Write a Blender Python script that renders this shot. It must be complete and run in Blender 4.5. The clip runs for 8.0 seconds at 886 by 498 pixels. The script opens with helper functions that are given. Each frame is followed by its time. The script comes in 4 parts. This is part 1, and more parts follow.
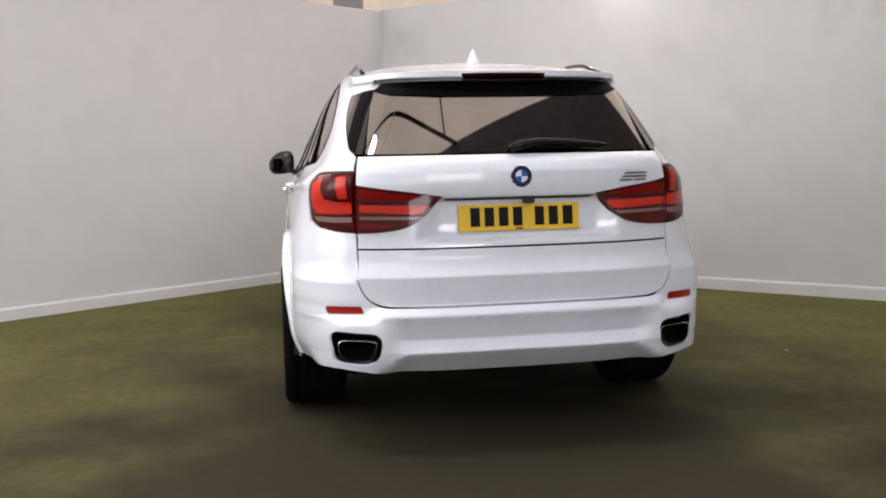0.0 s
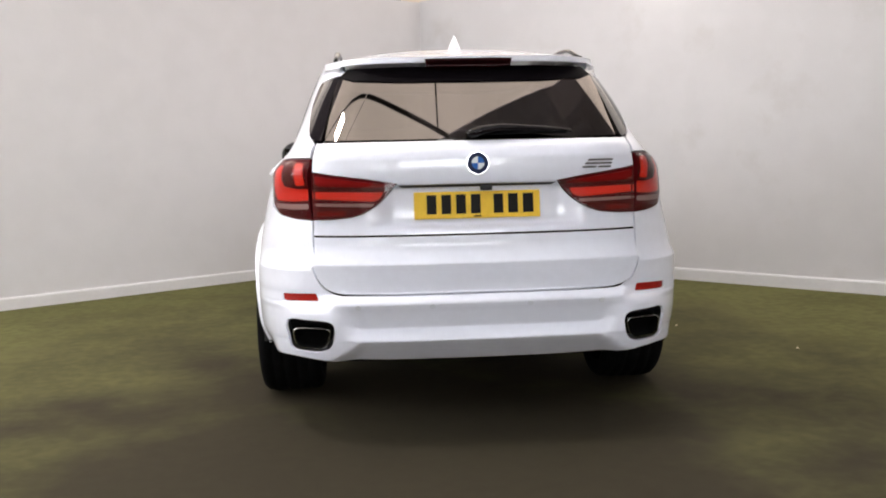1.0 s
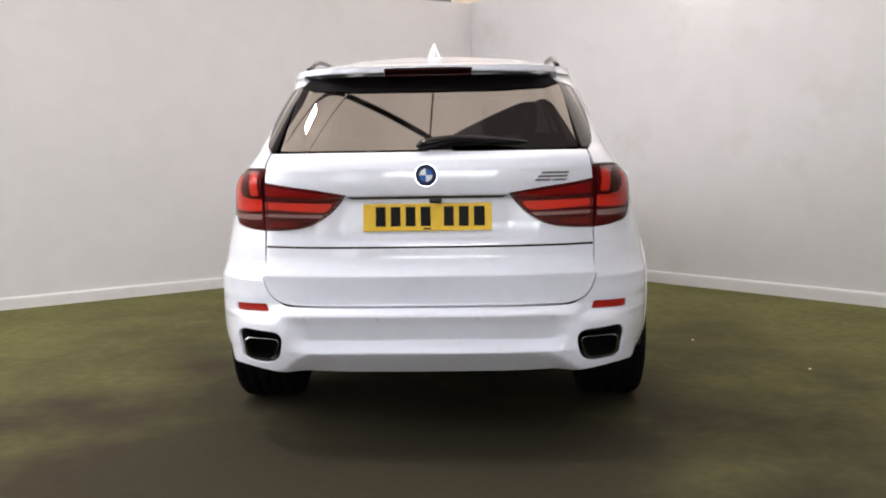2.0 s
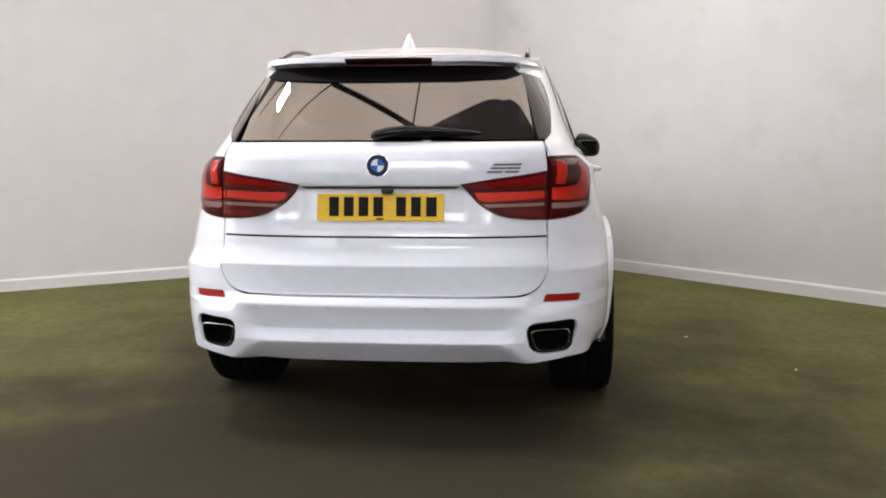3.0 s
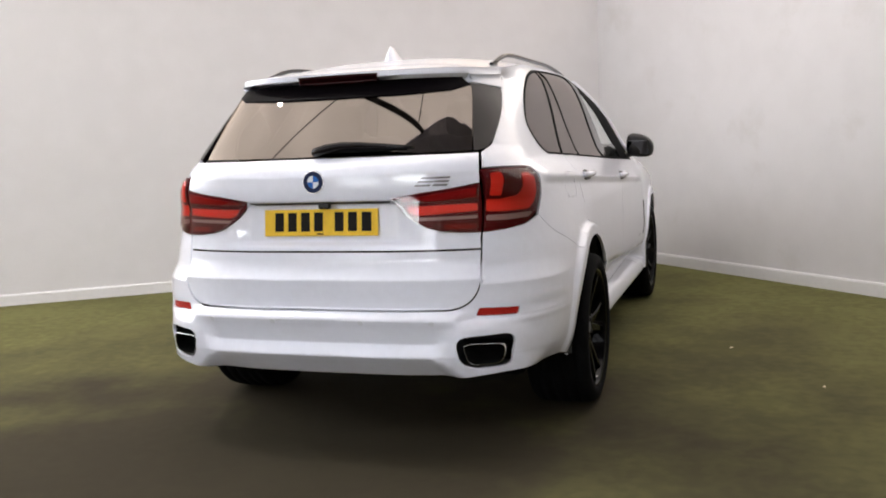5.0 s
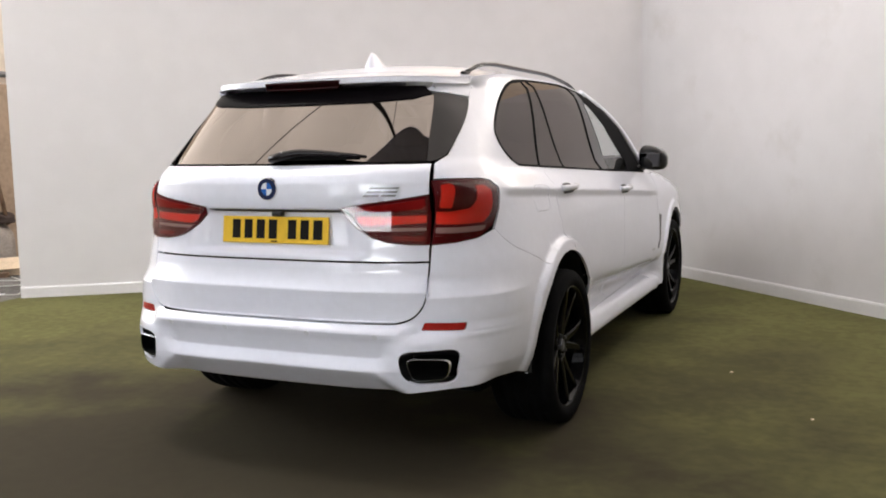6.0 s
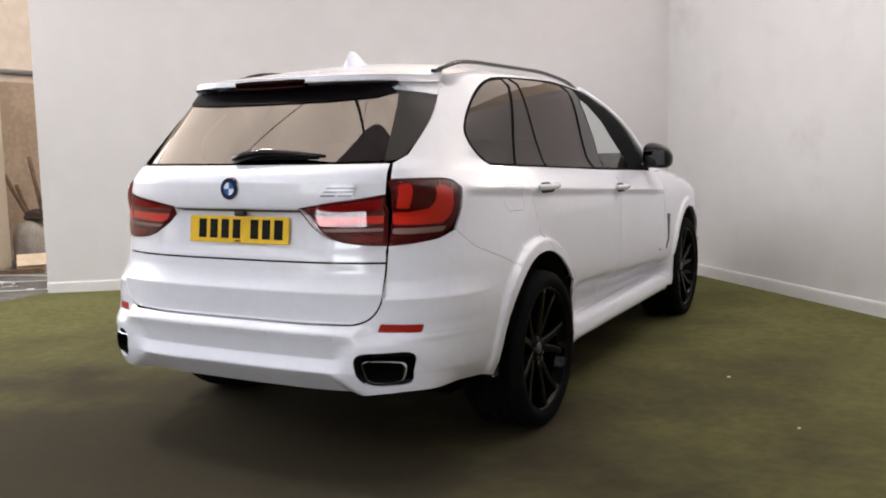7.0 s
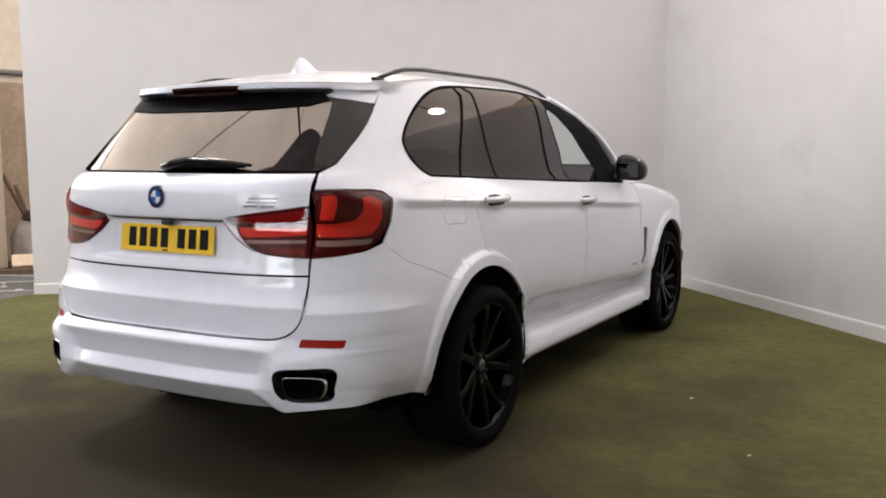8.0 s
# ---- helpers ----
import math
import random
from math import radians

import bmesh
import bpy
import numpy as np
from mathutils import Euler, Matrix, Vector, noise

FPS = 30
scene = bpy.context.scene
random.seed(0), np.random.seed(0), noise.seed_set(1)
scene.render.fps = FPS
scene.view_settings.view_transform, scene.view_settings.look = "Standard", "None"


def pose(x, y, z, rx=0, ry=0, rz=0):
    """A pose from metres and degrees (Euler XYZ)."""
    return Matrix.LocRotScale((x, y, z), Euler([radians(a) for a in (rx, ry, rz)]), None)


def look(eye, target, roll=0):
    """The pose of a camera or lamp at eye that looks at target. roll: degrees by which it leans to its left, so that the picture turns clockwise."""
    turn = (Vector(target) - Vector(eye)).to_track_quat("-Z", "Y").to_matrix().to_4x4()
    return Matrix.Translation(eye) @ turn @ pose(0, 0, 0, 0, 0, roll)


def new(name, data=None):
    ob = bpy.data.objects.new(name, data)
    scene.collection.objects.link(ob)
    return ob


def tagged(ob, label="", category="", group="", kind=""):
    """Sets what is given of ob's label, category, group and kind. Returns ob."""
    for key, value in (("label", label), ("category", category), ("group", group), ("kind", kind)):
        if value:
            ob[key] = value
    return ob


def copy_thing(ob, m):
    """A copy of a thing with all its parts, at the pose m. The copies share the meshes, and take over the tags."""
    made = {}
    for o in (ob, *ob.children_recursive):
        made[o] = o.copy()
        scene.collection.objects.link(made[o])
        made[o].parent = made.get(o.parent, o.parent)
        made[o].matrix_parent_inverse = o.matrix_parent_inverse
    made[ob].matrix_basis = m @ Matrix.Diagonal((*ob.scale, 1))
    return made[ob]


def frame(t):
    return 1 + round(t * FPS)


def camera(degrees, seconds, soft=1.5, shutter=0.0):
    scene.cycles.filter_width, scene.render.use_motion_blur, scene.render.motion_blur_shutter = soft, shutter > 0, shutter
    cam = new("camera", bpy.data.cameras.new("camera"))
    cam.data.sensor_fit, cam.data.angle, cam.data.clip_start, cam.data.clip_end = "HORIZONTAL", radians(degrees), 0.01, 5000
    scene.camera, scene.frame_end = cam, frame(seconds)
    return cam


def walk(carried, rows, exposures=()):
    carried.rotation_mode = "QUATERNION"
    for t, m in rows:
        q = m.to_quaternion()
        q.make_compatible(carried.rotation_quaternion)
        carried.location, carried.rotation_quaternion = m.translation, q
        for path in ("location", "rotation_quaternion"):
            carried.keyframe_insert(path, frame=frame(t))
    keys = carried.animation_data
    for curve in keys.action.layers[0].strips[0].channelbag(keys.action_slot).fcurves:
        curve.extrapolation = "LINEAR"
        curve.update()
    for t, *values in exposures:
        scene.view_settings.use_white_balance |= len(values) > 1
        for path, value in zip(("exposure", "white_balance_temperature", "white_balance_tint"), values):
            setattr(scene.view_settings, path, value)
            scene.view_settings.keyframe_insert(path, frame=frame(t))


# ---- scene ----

cam = camera(51.6, 8.0, soft=1.9)
ROWS = [
    (0.0, -0.973, -3.622, 1.248, -9.86, -5.99, -1.18),
    (0.5, -0.704, -3.619, 1.178, -7.59, -5.77, -1.39),
    (1.0, -0.436, -3.643, 1.202, -4.44, -6.19, -1.25),
    (1.5, -0.132, -3.654, 1.231, -1.01, -5.98, -1.50),
    (1.7, 0.020, -3.629, 1.244, 0.43, -6.11, -1.10),
    (2.8, 0.555, -3.571, 1.254, 5.49, -6.63, -0.90),
    (3.0, 0.647, -3.565, 1.251, 6.09, -6.87, -0.24),
    (3.5, 0.922, -3.519, 1.243, 9.60, -6.40, -1.05),
    (4.0, 1.285, -3.463, 1.277, 13.66, -6.19, -0.71),
    (4.5, 1.492, -3.401, 1.268, 16.34, -6.24, -1.17),
    (4.7, 1.587, -3.384, 1.296, 17.39, -6.63, -1.90),
    (5.8, 2.076, -3.094, 1.297, 23.47, -6.63, -1.50),
    (6.0, 2.189, -3.051, 1.310, 24.39, -6.47, -1.08),
    (6.5, 2.373, -2.938, 1.332, 26.56, -6.68, -0.69),
    (7.0, 2.526, -2.824, 1.315, 28.24, -6.64, -1.22),
    (7.5, 2.682, -2.666, 1.339, 29.58, -6.12, -0.55),
    (8.0, 2.813, -2.530, 1.333, 30.08, -6.31, -0.34),
]
walk(cam, [(t, pose(x, y, z, 90 + pitch, 0, yaw) @ pose(0, 0, 0, 0, 0, roll)) for t, x, y, z, yaw, pitch, roll in ROWS],
     exposures=[(0.0, -.21), (0.5, -.07), (1.0, .05), (1.7, .02), (2.8, .06), (4.0, .06), (6.0, .08), (7.3, .01), (8.0, .0)])

# ---- light: a daylit hall under translucent roof sheets ----
world = bpy.data.worlds.new("world")
scene.world = world
world.use_nodes = True
world.node_tree.nodes["Background"].inputs[0].default_value = (0.9, 0.95, 1.0, 1)
world.node_tree.nodes["Background"].inputs[1].default_value = 0.3
SHEET_GLOW = 1.72


# ---- materials ----
def material(name, color, rough=0.5, metal=0.0, coat=0.0, ior=1.5, vary=0.0, scale=8.0, bump=0.0, bump_scale=60.0, tint=None, spec=0.5, glow=0.0):
    m = bpy.data.materials.new(name)
    m.use_nodes = True
    nt = m.node_tree
    b = nt.nodes["Principled BSDF"]
    b.inputs["Base Color"].default_value = (*color, 1)
    b.inputs["Roughness"].default_value = rough
    b.inputs["Metallic"].default_value = metal
    b.inputs["IOR"].default_value = ior
    b.inputs["Coat Weight"].default_value = coat
    b.inputs["Coat Roughness"].default_value = 0.04
    b.inputs["Specular IOR Level"].default_value = spec
    if glow:
        b.inputs["Emission Color"].default_value = (*color, 1)
        b.inputs["Emission Strength"].default_value = glow
    if vary or bump:
        tc = nt.nodes.new("ShaderNodeTexCoord")
    if vary:
        n1 = nt.nodes.new("ShaderNodeTexNoise")
        n1.inputs["Scale"].default_value = scale
        n1.inputs["Detail"].default_value = 6
        n2 = nt.nodes.new("ShaderNodeTexNoise")
        n2.inputs["Scale"].default_value = scale * 9
        n2.inputs["Detail"].default_value = 4
        add = nt.nodes.new("ShaderNodeMath")
        add.operation = "ADD"
        ramp = nt.nodes.new("ShaderNodeValToRGB")
        t2 = tint or color
        ramp.color_ramp.elements[0].position = 0.75
        ramp.color_ramp.elements[1].position = 1.0
        ramp.color_ramp.elements[0].color = (*[c * (1 - vary) for c in color], 1)
        ramp.color_ramp.elements[1].color = (*[c * (1 + vary) for c in t2], 1)
        half = nt.nodes.new("ShaderNodeMath")
        half.operation = "MULTIPLY"
        half.inputs[1].default_value = 0.87
        for n in (n1, n2):
            nt.links.new(tc.outputs["Object"], n.inputs["Vector"])
        nt.links.new(n1.outputs["Fac"], add.inputs[0])
        nt.links.new(n2.outputs["Fac"], add.inputs[1])
        nt.links.new(add.outputs[0], half.inputs[0])
        nt.links.new(half.outputs[0], ramp.inputs[0])
        nt.links.new(ramp.outputs[0], b.inputs["Base Color"])
    if bump:
        n3 = nt.nodes.new("ShaderNodeTexNoise")
        n3.inputs["Scale"].default_value = bump_scale
        n3.inputs["Detail"].default_value = 4
        bp = nt.nodes.new("ShaderNodeBump")
        bp.inputs["Strength"].default_value = bump
        bp.inputs["Distance"].default_value = 0.01
        nt.links.new(tc.outputs["Object"], n3.inputs["Vector"])
        nt.links.new(n3.outputs["Fac"], bp.inputs["Height"])
        nt.links.new(bp.outputs[0], b.inputs["Normal"])
    return m


def pane_glass(name, tint, ior, sheen=(1, 1, 1)):
    """A thin tinted pane: clear tint behind a mirror-like gloss that grows at grazing angles."""
    m = bpy.data.materials.new(name)
    m.use_nodes = True
    nt = m.node_tree
    nt.nodes.remove(nt.nodes["Principled BSDF"])
    clear = nt.nodes.new("ShaderNodeBsdfTransparent")
    clear.inputs[0].default_value = (*tint, 1)
    gloss = nt.nodes.new("ShaderNodeBsdfGlossy")
    gloss.inputs["Roughness"].default_value = 0.02
    gloss.inputs["Color"].default_value = (*sheen, 1)
    fr = nt.nodes.new("ShaderNodeFresnel")
    fr.inputs[0].default_value = ior
    mix = nt.nodes.new("ShaderNodeMixShader")
    nt.links.new(fr.outputs[0], mix.inputs[0])
    nt.links.new(clear.outputs[0], mix.inputs[1])
    nt.links.new(gloss.outputs[0], mix.inputs[2])
    nt.links.new(mix.outputs[0], nt.nodes["Material Output"].inputs[0])
    return m


PAINT = material("white_paint", (0.79, 0.81, 0.91), 0.35, coat=0.9, vary=0.015, scale=3)
PAINT.node_tree.nodes["Principled BSDF"].inputs["Coat Roughness"].default_value = 0.05
BLACK_TRIM = material("black_trim", (0.010, 0.010, 0.012), 0.28, coat=0.1, spec=0.3)
RAIL = material("gloss_black_rail", (0.006, 0.006, 0.007), 0.16, spec=0.22)
BLACK_PLASTIC = material("black_plastic", (0.014, 0.014, 0.015), 0.6, vary=0.15, scale=20)
SHELL = material("inner_shell_black", (0.004, 0.004, 0.004), 0.9, spec=0.05)
# black glass band; its dead matt black also holds the spoiler's shade
DARK_BAND = material("shaded_black_band", (0.004, 0.003, 0.004), 0.5, spec=0.03)
FRAME_BLACK = material("matt_black_frame", (0.005, 0.005, 0.006), 0.7, spec=0.02)
BLADE = material("gloss_black_blade", (0.007, 0.005, 0.006), 0.06, spec=0.22)
RUBBER = material("tyre_rubber", (0.0045, 0.0045, 0.005), 0.85, spec=0.06, vary=0.25, scale=12, bump=0.15, bump_scale=80)
RIM = material("gloss_black_alloy", (0.003, 0.003, 0.0035), 0.035, metal=0.0, coat=0.0, spec=0.12)
STEEL = material("brake_steel", (0.06, 0.06, 0.062), 0.5, metal=1.0, vary=0.1)
CHROME = material("chrome", (0.78, 0.79, 0.81), 0.16, metal=1.0)
SATIN = material("satin_aluminium", (0.30, 0.31, 0.33), 0.35, metal=1.0)
SENSOR = material("sensor_paint", (0.70, 0.72, 0.79), 0.5, spec=0.3)
GUNMETAL = material("dark_silver", (0.16, 0.16, 0.18), 0.3, metal=0.8)
LENS_DARK = material("smoked_red_lens", (0.085, 0.004, 0.006), 0.3, spec=0.08)
LENS_RED = material("red_lens", (0.80, 0.045, 0.026), 0.3, spec=0.08)
LENS_DEEP = material("deep_red_lens", (0.22, 0.008, 0.008), 0.3, spec=0.08)
LENS_CLEAR = material("frosted_clear_lens", (0.36, 0.26, 0.25), 0.25, spec=0.2)
REFLECTOR = material("red_reflector", (0.34, 0.014, 0.009), 0.3, spec=0.15, bump=0.2, bump_scale=300)
BRAKE_LENS = material("dark_brake_lens", (0.020, 0.003, 0.004), 0.25, coat=0.1, spec=0.1)
PLATE = material("yellow_plate", (0.84, 0.54, 0.045), 0.45, spec=0.2, vary=0.05, scale=30)
INK = material("plate_ink", (0.010, 0.009, 0.008), 0.5, spec=0.1)
BLUE = material("enamel_blue", (0.02, 0.12, 0.42), 0.4, spec=0.15)
NAVY = material("enamel_navy", (0.010, 0.018, 0.060), 0.4, spec=0.15)
ENAMEL = material("enamel_white", (0.70, 0.74, 0.78), 0.4, spec=0.15)
LEATHER = material("black_leather", (0.016, 0.015, 0.015), 0.5, bump=0.2, bump_scale=200)
GLASS_DARK = pane_glass("privacy_glass", (0.05, 0.04, 0.04), 2.25, (1.0, .90, .82))
GLASS_SIDE = pane_glass("privacy_side_glass", (0.018, 0.016, 0.018), 1.31, (1.0, .92, .88))
OUTER_COVER = pane_glass("clear_wing_lens_cover", (1.0, 0.90, 0.90), 1.30)
LENS_COVER = pane_glass("clear_lens_cover", (1.0, 0.90, 0.90), 1.48)
GLASS_CLEAR = pane_glass("clear_glass", (0.86, 0.90, 0.90), 1.30)
GLASS_SCREEN = pane_glass("windscreen_glass", (0.88, 0.92, 0.91), 1.30)
MIRROR = material("dark_mirror", (0.08, 0.08, 0.085), 0.03, metal=1.0)
WALL = material("white_wall_paint", (0.615, 0.605, 0.622), 0.65, vary=0.018, scale=0.45, bump=0.05, bump_scale=25)
SCUFFED = material("scuffed_wall_paint", (0.615, 0.605, 0.622), 0.65, vary=0.018, scale=0.45, bump=0.05, bump_scale=25)
nt = SCUFFED.node_tree
tc = nt.nodes.new("ShaderNodeTexCoord")
patch = nt.nodes.new("ShaderNodeTexNoise")
patch.inputs["Scale"].default_value = 1.7
patch.inputs["Detail"].default_value = 7
patch.inputs["Roughness"].default_value = 0.62
rub = nt.nodes.new("ShaderNodeMapRange")
rub.inputs[1].default_value, rub.inputs[2].default_value = .56, .74
rub.inputs[3].default_value, rub.inputs[4].default_value = 0.0, 0.55
mix = nt.nodes.new("ShaderNodeMix")
mix.data_type = "RGBA"
mix.inputs[7].default_value = (.50, .48, .47, 1)
bs = nt.nodes["Principled BSDF"]
plain = bs.inputs["Base Color"].links[0].from_socket
nt.links.new(tc.outputs["Object"], patch.inputs["Vector"])
nt.links.new(patch.outputs["Fac"], rub.inputs[0])
nt.links.new(rub.outputs[0], mix.inputs[0])
nt.links.new(plain, mix.inputs[6])
nt.links.new(mix.outputs[2], bs.inputs["Base Color"])
BASE = material("baseboard_paint", (0.67, 0.665, 0.68), 0.4, vary=0.02, scale=3)
TURF = material("artificial_turf", (0.113, 0.110, 0.043), 0.95, vary=0.13, scale=1.6, bump=0.10, bump_scale=140, spec=0.1)
# a trodden brown patch in the green; its depth and stretch under the car paint in shade
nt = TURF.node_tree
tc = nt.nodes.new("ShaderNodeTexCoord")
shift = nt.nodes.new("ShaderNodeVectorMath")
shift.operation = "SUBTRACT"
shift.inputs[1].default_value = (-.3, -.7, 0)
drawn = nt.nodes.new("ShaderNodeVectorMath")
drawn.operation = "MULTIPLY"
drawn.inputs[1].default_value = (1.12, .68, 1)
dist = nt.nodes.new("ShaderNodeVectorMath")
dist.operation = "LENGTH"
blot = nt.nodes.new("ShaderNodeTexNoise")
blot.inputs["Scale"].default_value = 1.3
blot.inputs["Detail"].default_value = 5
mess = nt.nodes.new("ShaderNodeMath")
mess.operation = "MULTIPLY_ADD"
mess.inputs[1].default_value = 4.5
wear_shade = nt.nodes.new("ShaderNodeMapRange")
wear_shade.inputs[1].default_value, wear_shade.inputs[2].default_value = 3.6, 6.1
wear_shade.inputs[3].default_value, wear_shade.inputs[4].default_value = 0.9, 0.0
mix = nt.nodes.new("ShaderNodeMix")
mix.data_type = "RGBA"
# brown taken darker than the turf's own, for shade around the car
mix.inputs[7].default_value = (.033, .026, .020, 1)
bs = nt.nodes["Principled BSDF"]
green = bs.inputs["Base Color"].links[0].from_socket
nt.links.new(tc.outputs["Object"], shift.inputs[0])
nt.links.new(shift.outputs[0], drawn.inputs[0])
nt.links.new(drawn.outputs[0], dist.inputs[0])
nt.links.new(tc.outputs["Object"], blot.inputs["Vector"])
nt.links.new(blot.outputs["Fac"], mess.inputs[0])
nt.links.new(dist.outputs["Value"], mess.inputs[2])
nt.links.new(mess.outputs[0], wear_shade.inputs[0])
nt.links.new(wear_shade.outputs[0], mix.inputs[0])
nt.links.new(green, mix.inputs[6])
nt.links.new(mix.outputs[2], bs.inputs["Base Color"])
CONCRETE = material("dusty_concrete", (0.10, 0.095, 0.09), 0.8, vary=0.35, scale=2.0, bump=0.2, bump_scale=40)
CREAM = material("cream_hall_wall", (0.72, 0.64, 0.55), 0.7, vary=0.06, scale=0.8, bump=0.05)
CABINET = material("cream_cabinet", (0.62, 0.55, 0.45), 0.5, vary=0.05, scale=2)
BOARD = material("dull_plywood", (0.40, 0.31, 0.23), 0.7, vary=0.12, scale=2, bump=0.1)
IRON = material("painted_steel", (0.05, 0.045, 0.045), 0.5, vary=0.2, scale=6)
PIPE = material("grey_pipe", (0.22, 0.22, 0.23), 0.4, vary=0.1, scale=6)
TIMBER = material("brown_timber", (0.16, 0.10, 0.06), 0.7, vary=0.3, scale=10, bump=0.2)
CARD = material("cardboard", (0.62, 0.50, 0.36), 0.8, vary=0.1, scale=6)
SACKING = material("pale_sacking", (0.36, 0.33, 0.30), 0.8, vary=0.15, scale=6, bump=0.3, bump_scale=30)
CLOTH = material("brown_cloth", (0.05, 0.035, 0.03), 0.9, vary=0.2, scale=8)
CABLE = material("pale_cable", (0.55, 0.55, 0.53), 0.5)
SHEET = material("translucent_roof_sheet", (1.0, 0.915, 0.858), 0.6, glow=SHEET_GLOW)
nt = SHEET.node_tree
tc = nt.nodes.new("ShaderNodeTexCoord")
aged = nt.nodes.new("ShaderNodeTexNoise")
aged.inputs["Scale"].default_value = 1.1
aged.inputs["Detail"].default_value = 4
dim = nt.nodes.new("ShaderNodeMapRange")
dim.inputs[1].default_value, dim.inputs[2].default_value = .3, .7
dim.inputs[3].default_value, dim.inputs[4].default_value = SHEET_GLOW * .84, SHEET_GLOW * 1.14
nt.links.new(tc.outputs["Object"], aged.inputs["Vector"])
nt.links.new(aged.outputs["Fac"], dim.inputs[0])
nt.links.new(dim.outputs[0], nt.nodes["Principled BSDF"].inputs["Emission Strength"])
ROOFING = material("roof_lining", (0.38, 0.37, 0.44), 0.7, vary=0.08, scale=1.0)
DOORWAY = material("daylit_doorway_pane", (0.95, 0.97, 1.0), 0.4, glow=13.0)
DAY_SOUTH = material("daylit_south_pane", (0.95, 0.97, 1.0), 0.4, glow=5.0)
# fill glow from the unseen west side, for the right wall
WEST_FILL = material("west_fill_pane", (0.93, 0.97, 1.0), 0.4, glow=5.5)
# glow of the added panels that light the tailgate from above
REAR_FILL = material("rooflight_pane", (0.92, 0.94, 1.0), 0.4, glow=1.75)
GLARE = material("glaring_diffuser", (1.0, 0.97, 0.92), 0.4, glow=400.0)
FLOOD = material("flood_diffuser", (1.0, 0.97, 0.93), 0.4, glow=200.0)


# ---- mesh helpers ----
def smooth(e0, e1, v):
    t = min(1.0, max(0.0, (v - e0) / (e1 - e0)))
    return t * t * (3 - 2 * t)


def mesh_object(name, verts, faces, mat, parent=None, label="", soft=True, normals=None):
    me = bpy.data.meshes.new(name)
    me.from_pydata([tuple(v) for v in verts], [], faces)
    me.polygons.foreach_set("use_smooth", [soft] * len(me.polygons))
    for m in mat if isinstance(mat, (list, tuple)) else (mat,):
        me.materials.append(m)
    me.update()
    if normals:
        me.normals_split_custom_set_from_vertices(normals)
    ob = new(name, me)
    if parent is not None:
        ob.parent = parent
    if label:
        tagged(ob, label)
    return ob


def part(name, bm, mat, parent, label="", soft=False):
    bmesh.ops.recalc_face_normals(bm, faces=bm.faces)
    me = bpy.data.meshes.new(name)
    bm.to_mesh(me)
    bm.free()
    me.polygons.foreach_set("use_smooth", [soft] * len(me.polygons))
    me.materials.append(mat)
    ob = new(name, me)
    if parent is not None:
        ob.parent = parent
    if label:
        tagged(ob, label)
    return ob


def box_bm(sx, sy, sz, m=None, bevel=0.0, seg=2):
    bm = bmesh.new()
    bmesh.ops.create_cube(bm, size=1.0)
    bmesh.ops.scale(bm, vec=(sx, sy, sz), verts=bm.verts)
    if bevel:
        bmesh.ops.bevel(bm, geom=bm.edges[:], offset=bevel, segments=seg, affect="EDGES", profile=0.5)
    if m is not None:
        bmesh.ops.transform(bm, matrix=m, verts=bm.verts)
    return bm


def tube(points, r, n=8, squash=1.0):
    """A round bar along a line of points."""
    pts = [Vector(p) for p in points]
    verts, faces = [], []
    for i, p in enumerate(pts):
        d = (pts[min(i + 1, len(pts) - 1)] - pts[max(i - 1, 0)]).normalized()
        side = d.cross(Vector((0, 0, 1)))
        if side.length < 0.01:
            side = Vector((1, 0, 0))
        side.normalize()
        up = side.cross(d)
        rr = r(i / (len(pts) - 1)) if callable(r) else r
        for k in range(n):
            a = 2 * math.pi * k / n
            verts.append(p + side * math.cos(a) * rr + up * math.sin(a) * rr * squash)
    for i in range(len(pts) - 1):
        for k in range(n):
            faces.append((i * n + k, i * n + (k + 1) % n, (i + 1) * n + (k + 1) % n, (i + 1) * n + k))
    faces.append(tuple(range(n))[::-1])
    faces.append(tuple(range((len(pts) - 1) * n, len(pts) * n)))
    return verts, faces


def lathe(profile, n=64, close=True):
    """Turns a line of (radius, across) about the x axis."""
    verts, faces = [], []
    k = len(profile)
    for i in range(n):
        a = 2 * math.pi * i / n
        for r, x in profile:
            verts.append((x, r * math.cos(a), r * math.sin(a)))
    for i in range(n):
        for j in range(k if close else k - 1):
            a, b = i * k + j, i * k + (j + 1) % k
            c, d = ((i + 1) % n) * k + (j + 1) % k, ((i + 1) % n) * k + j
            faces.append((a, b, c, d))
    return verts, faces


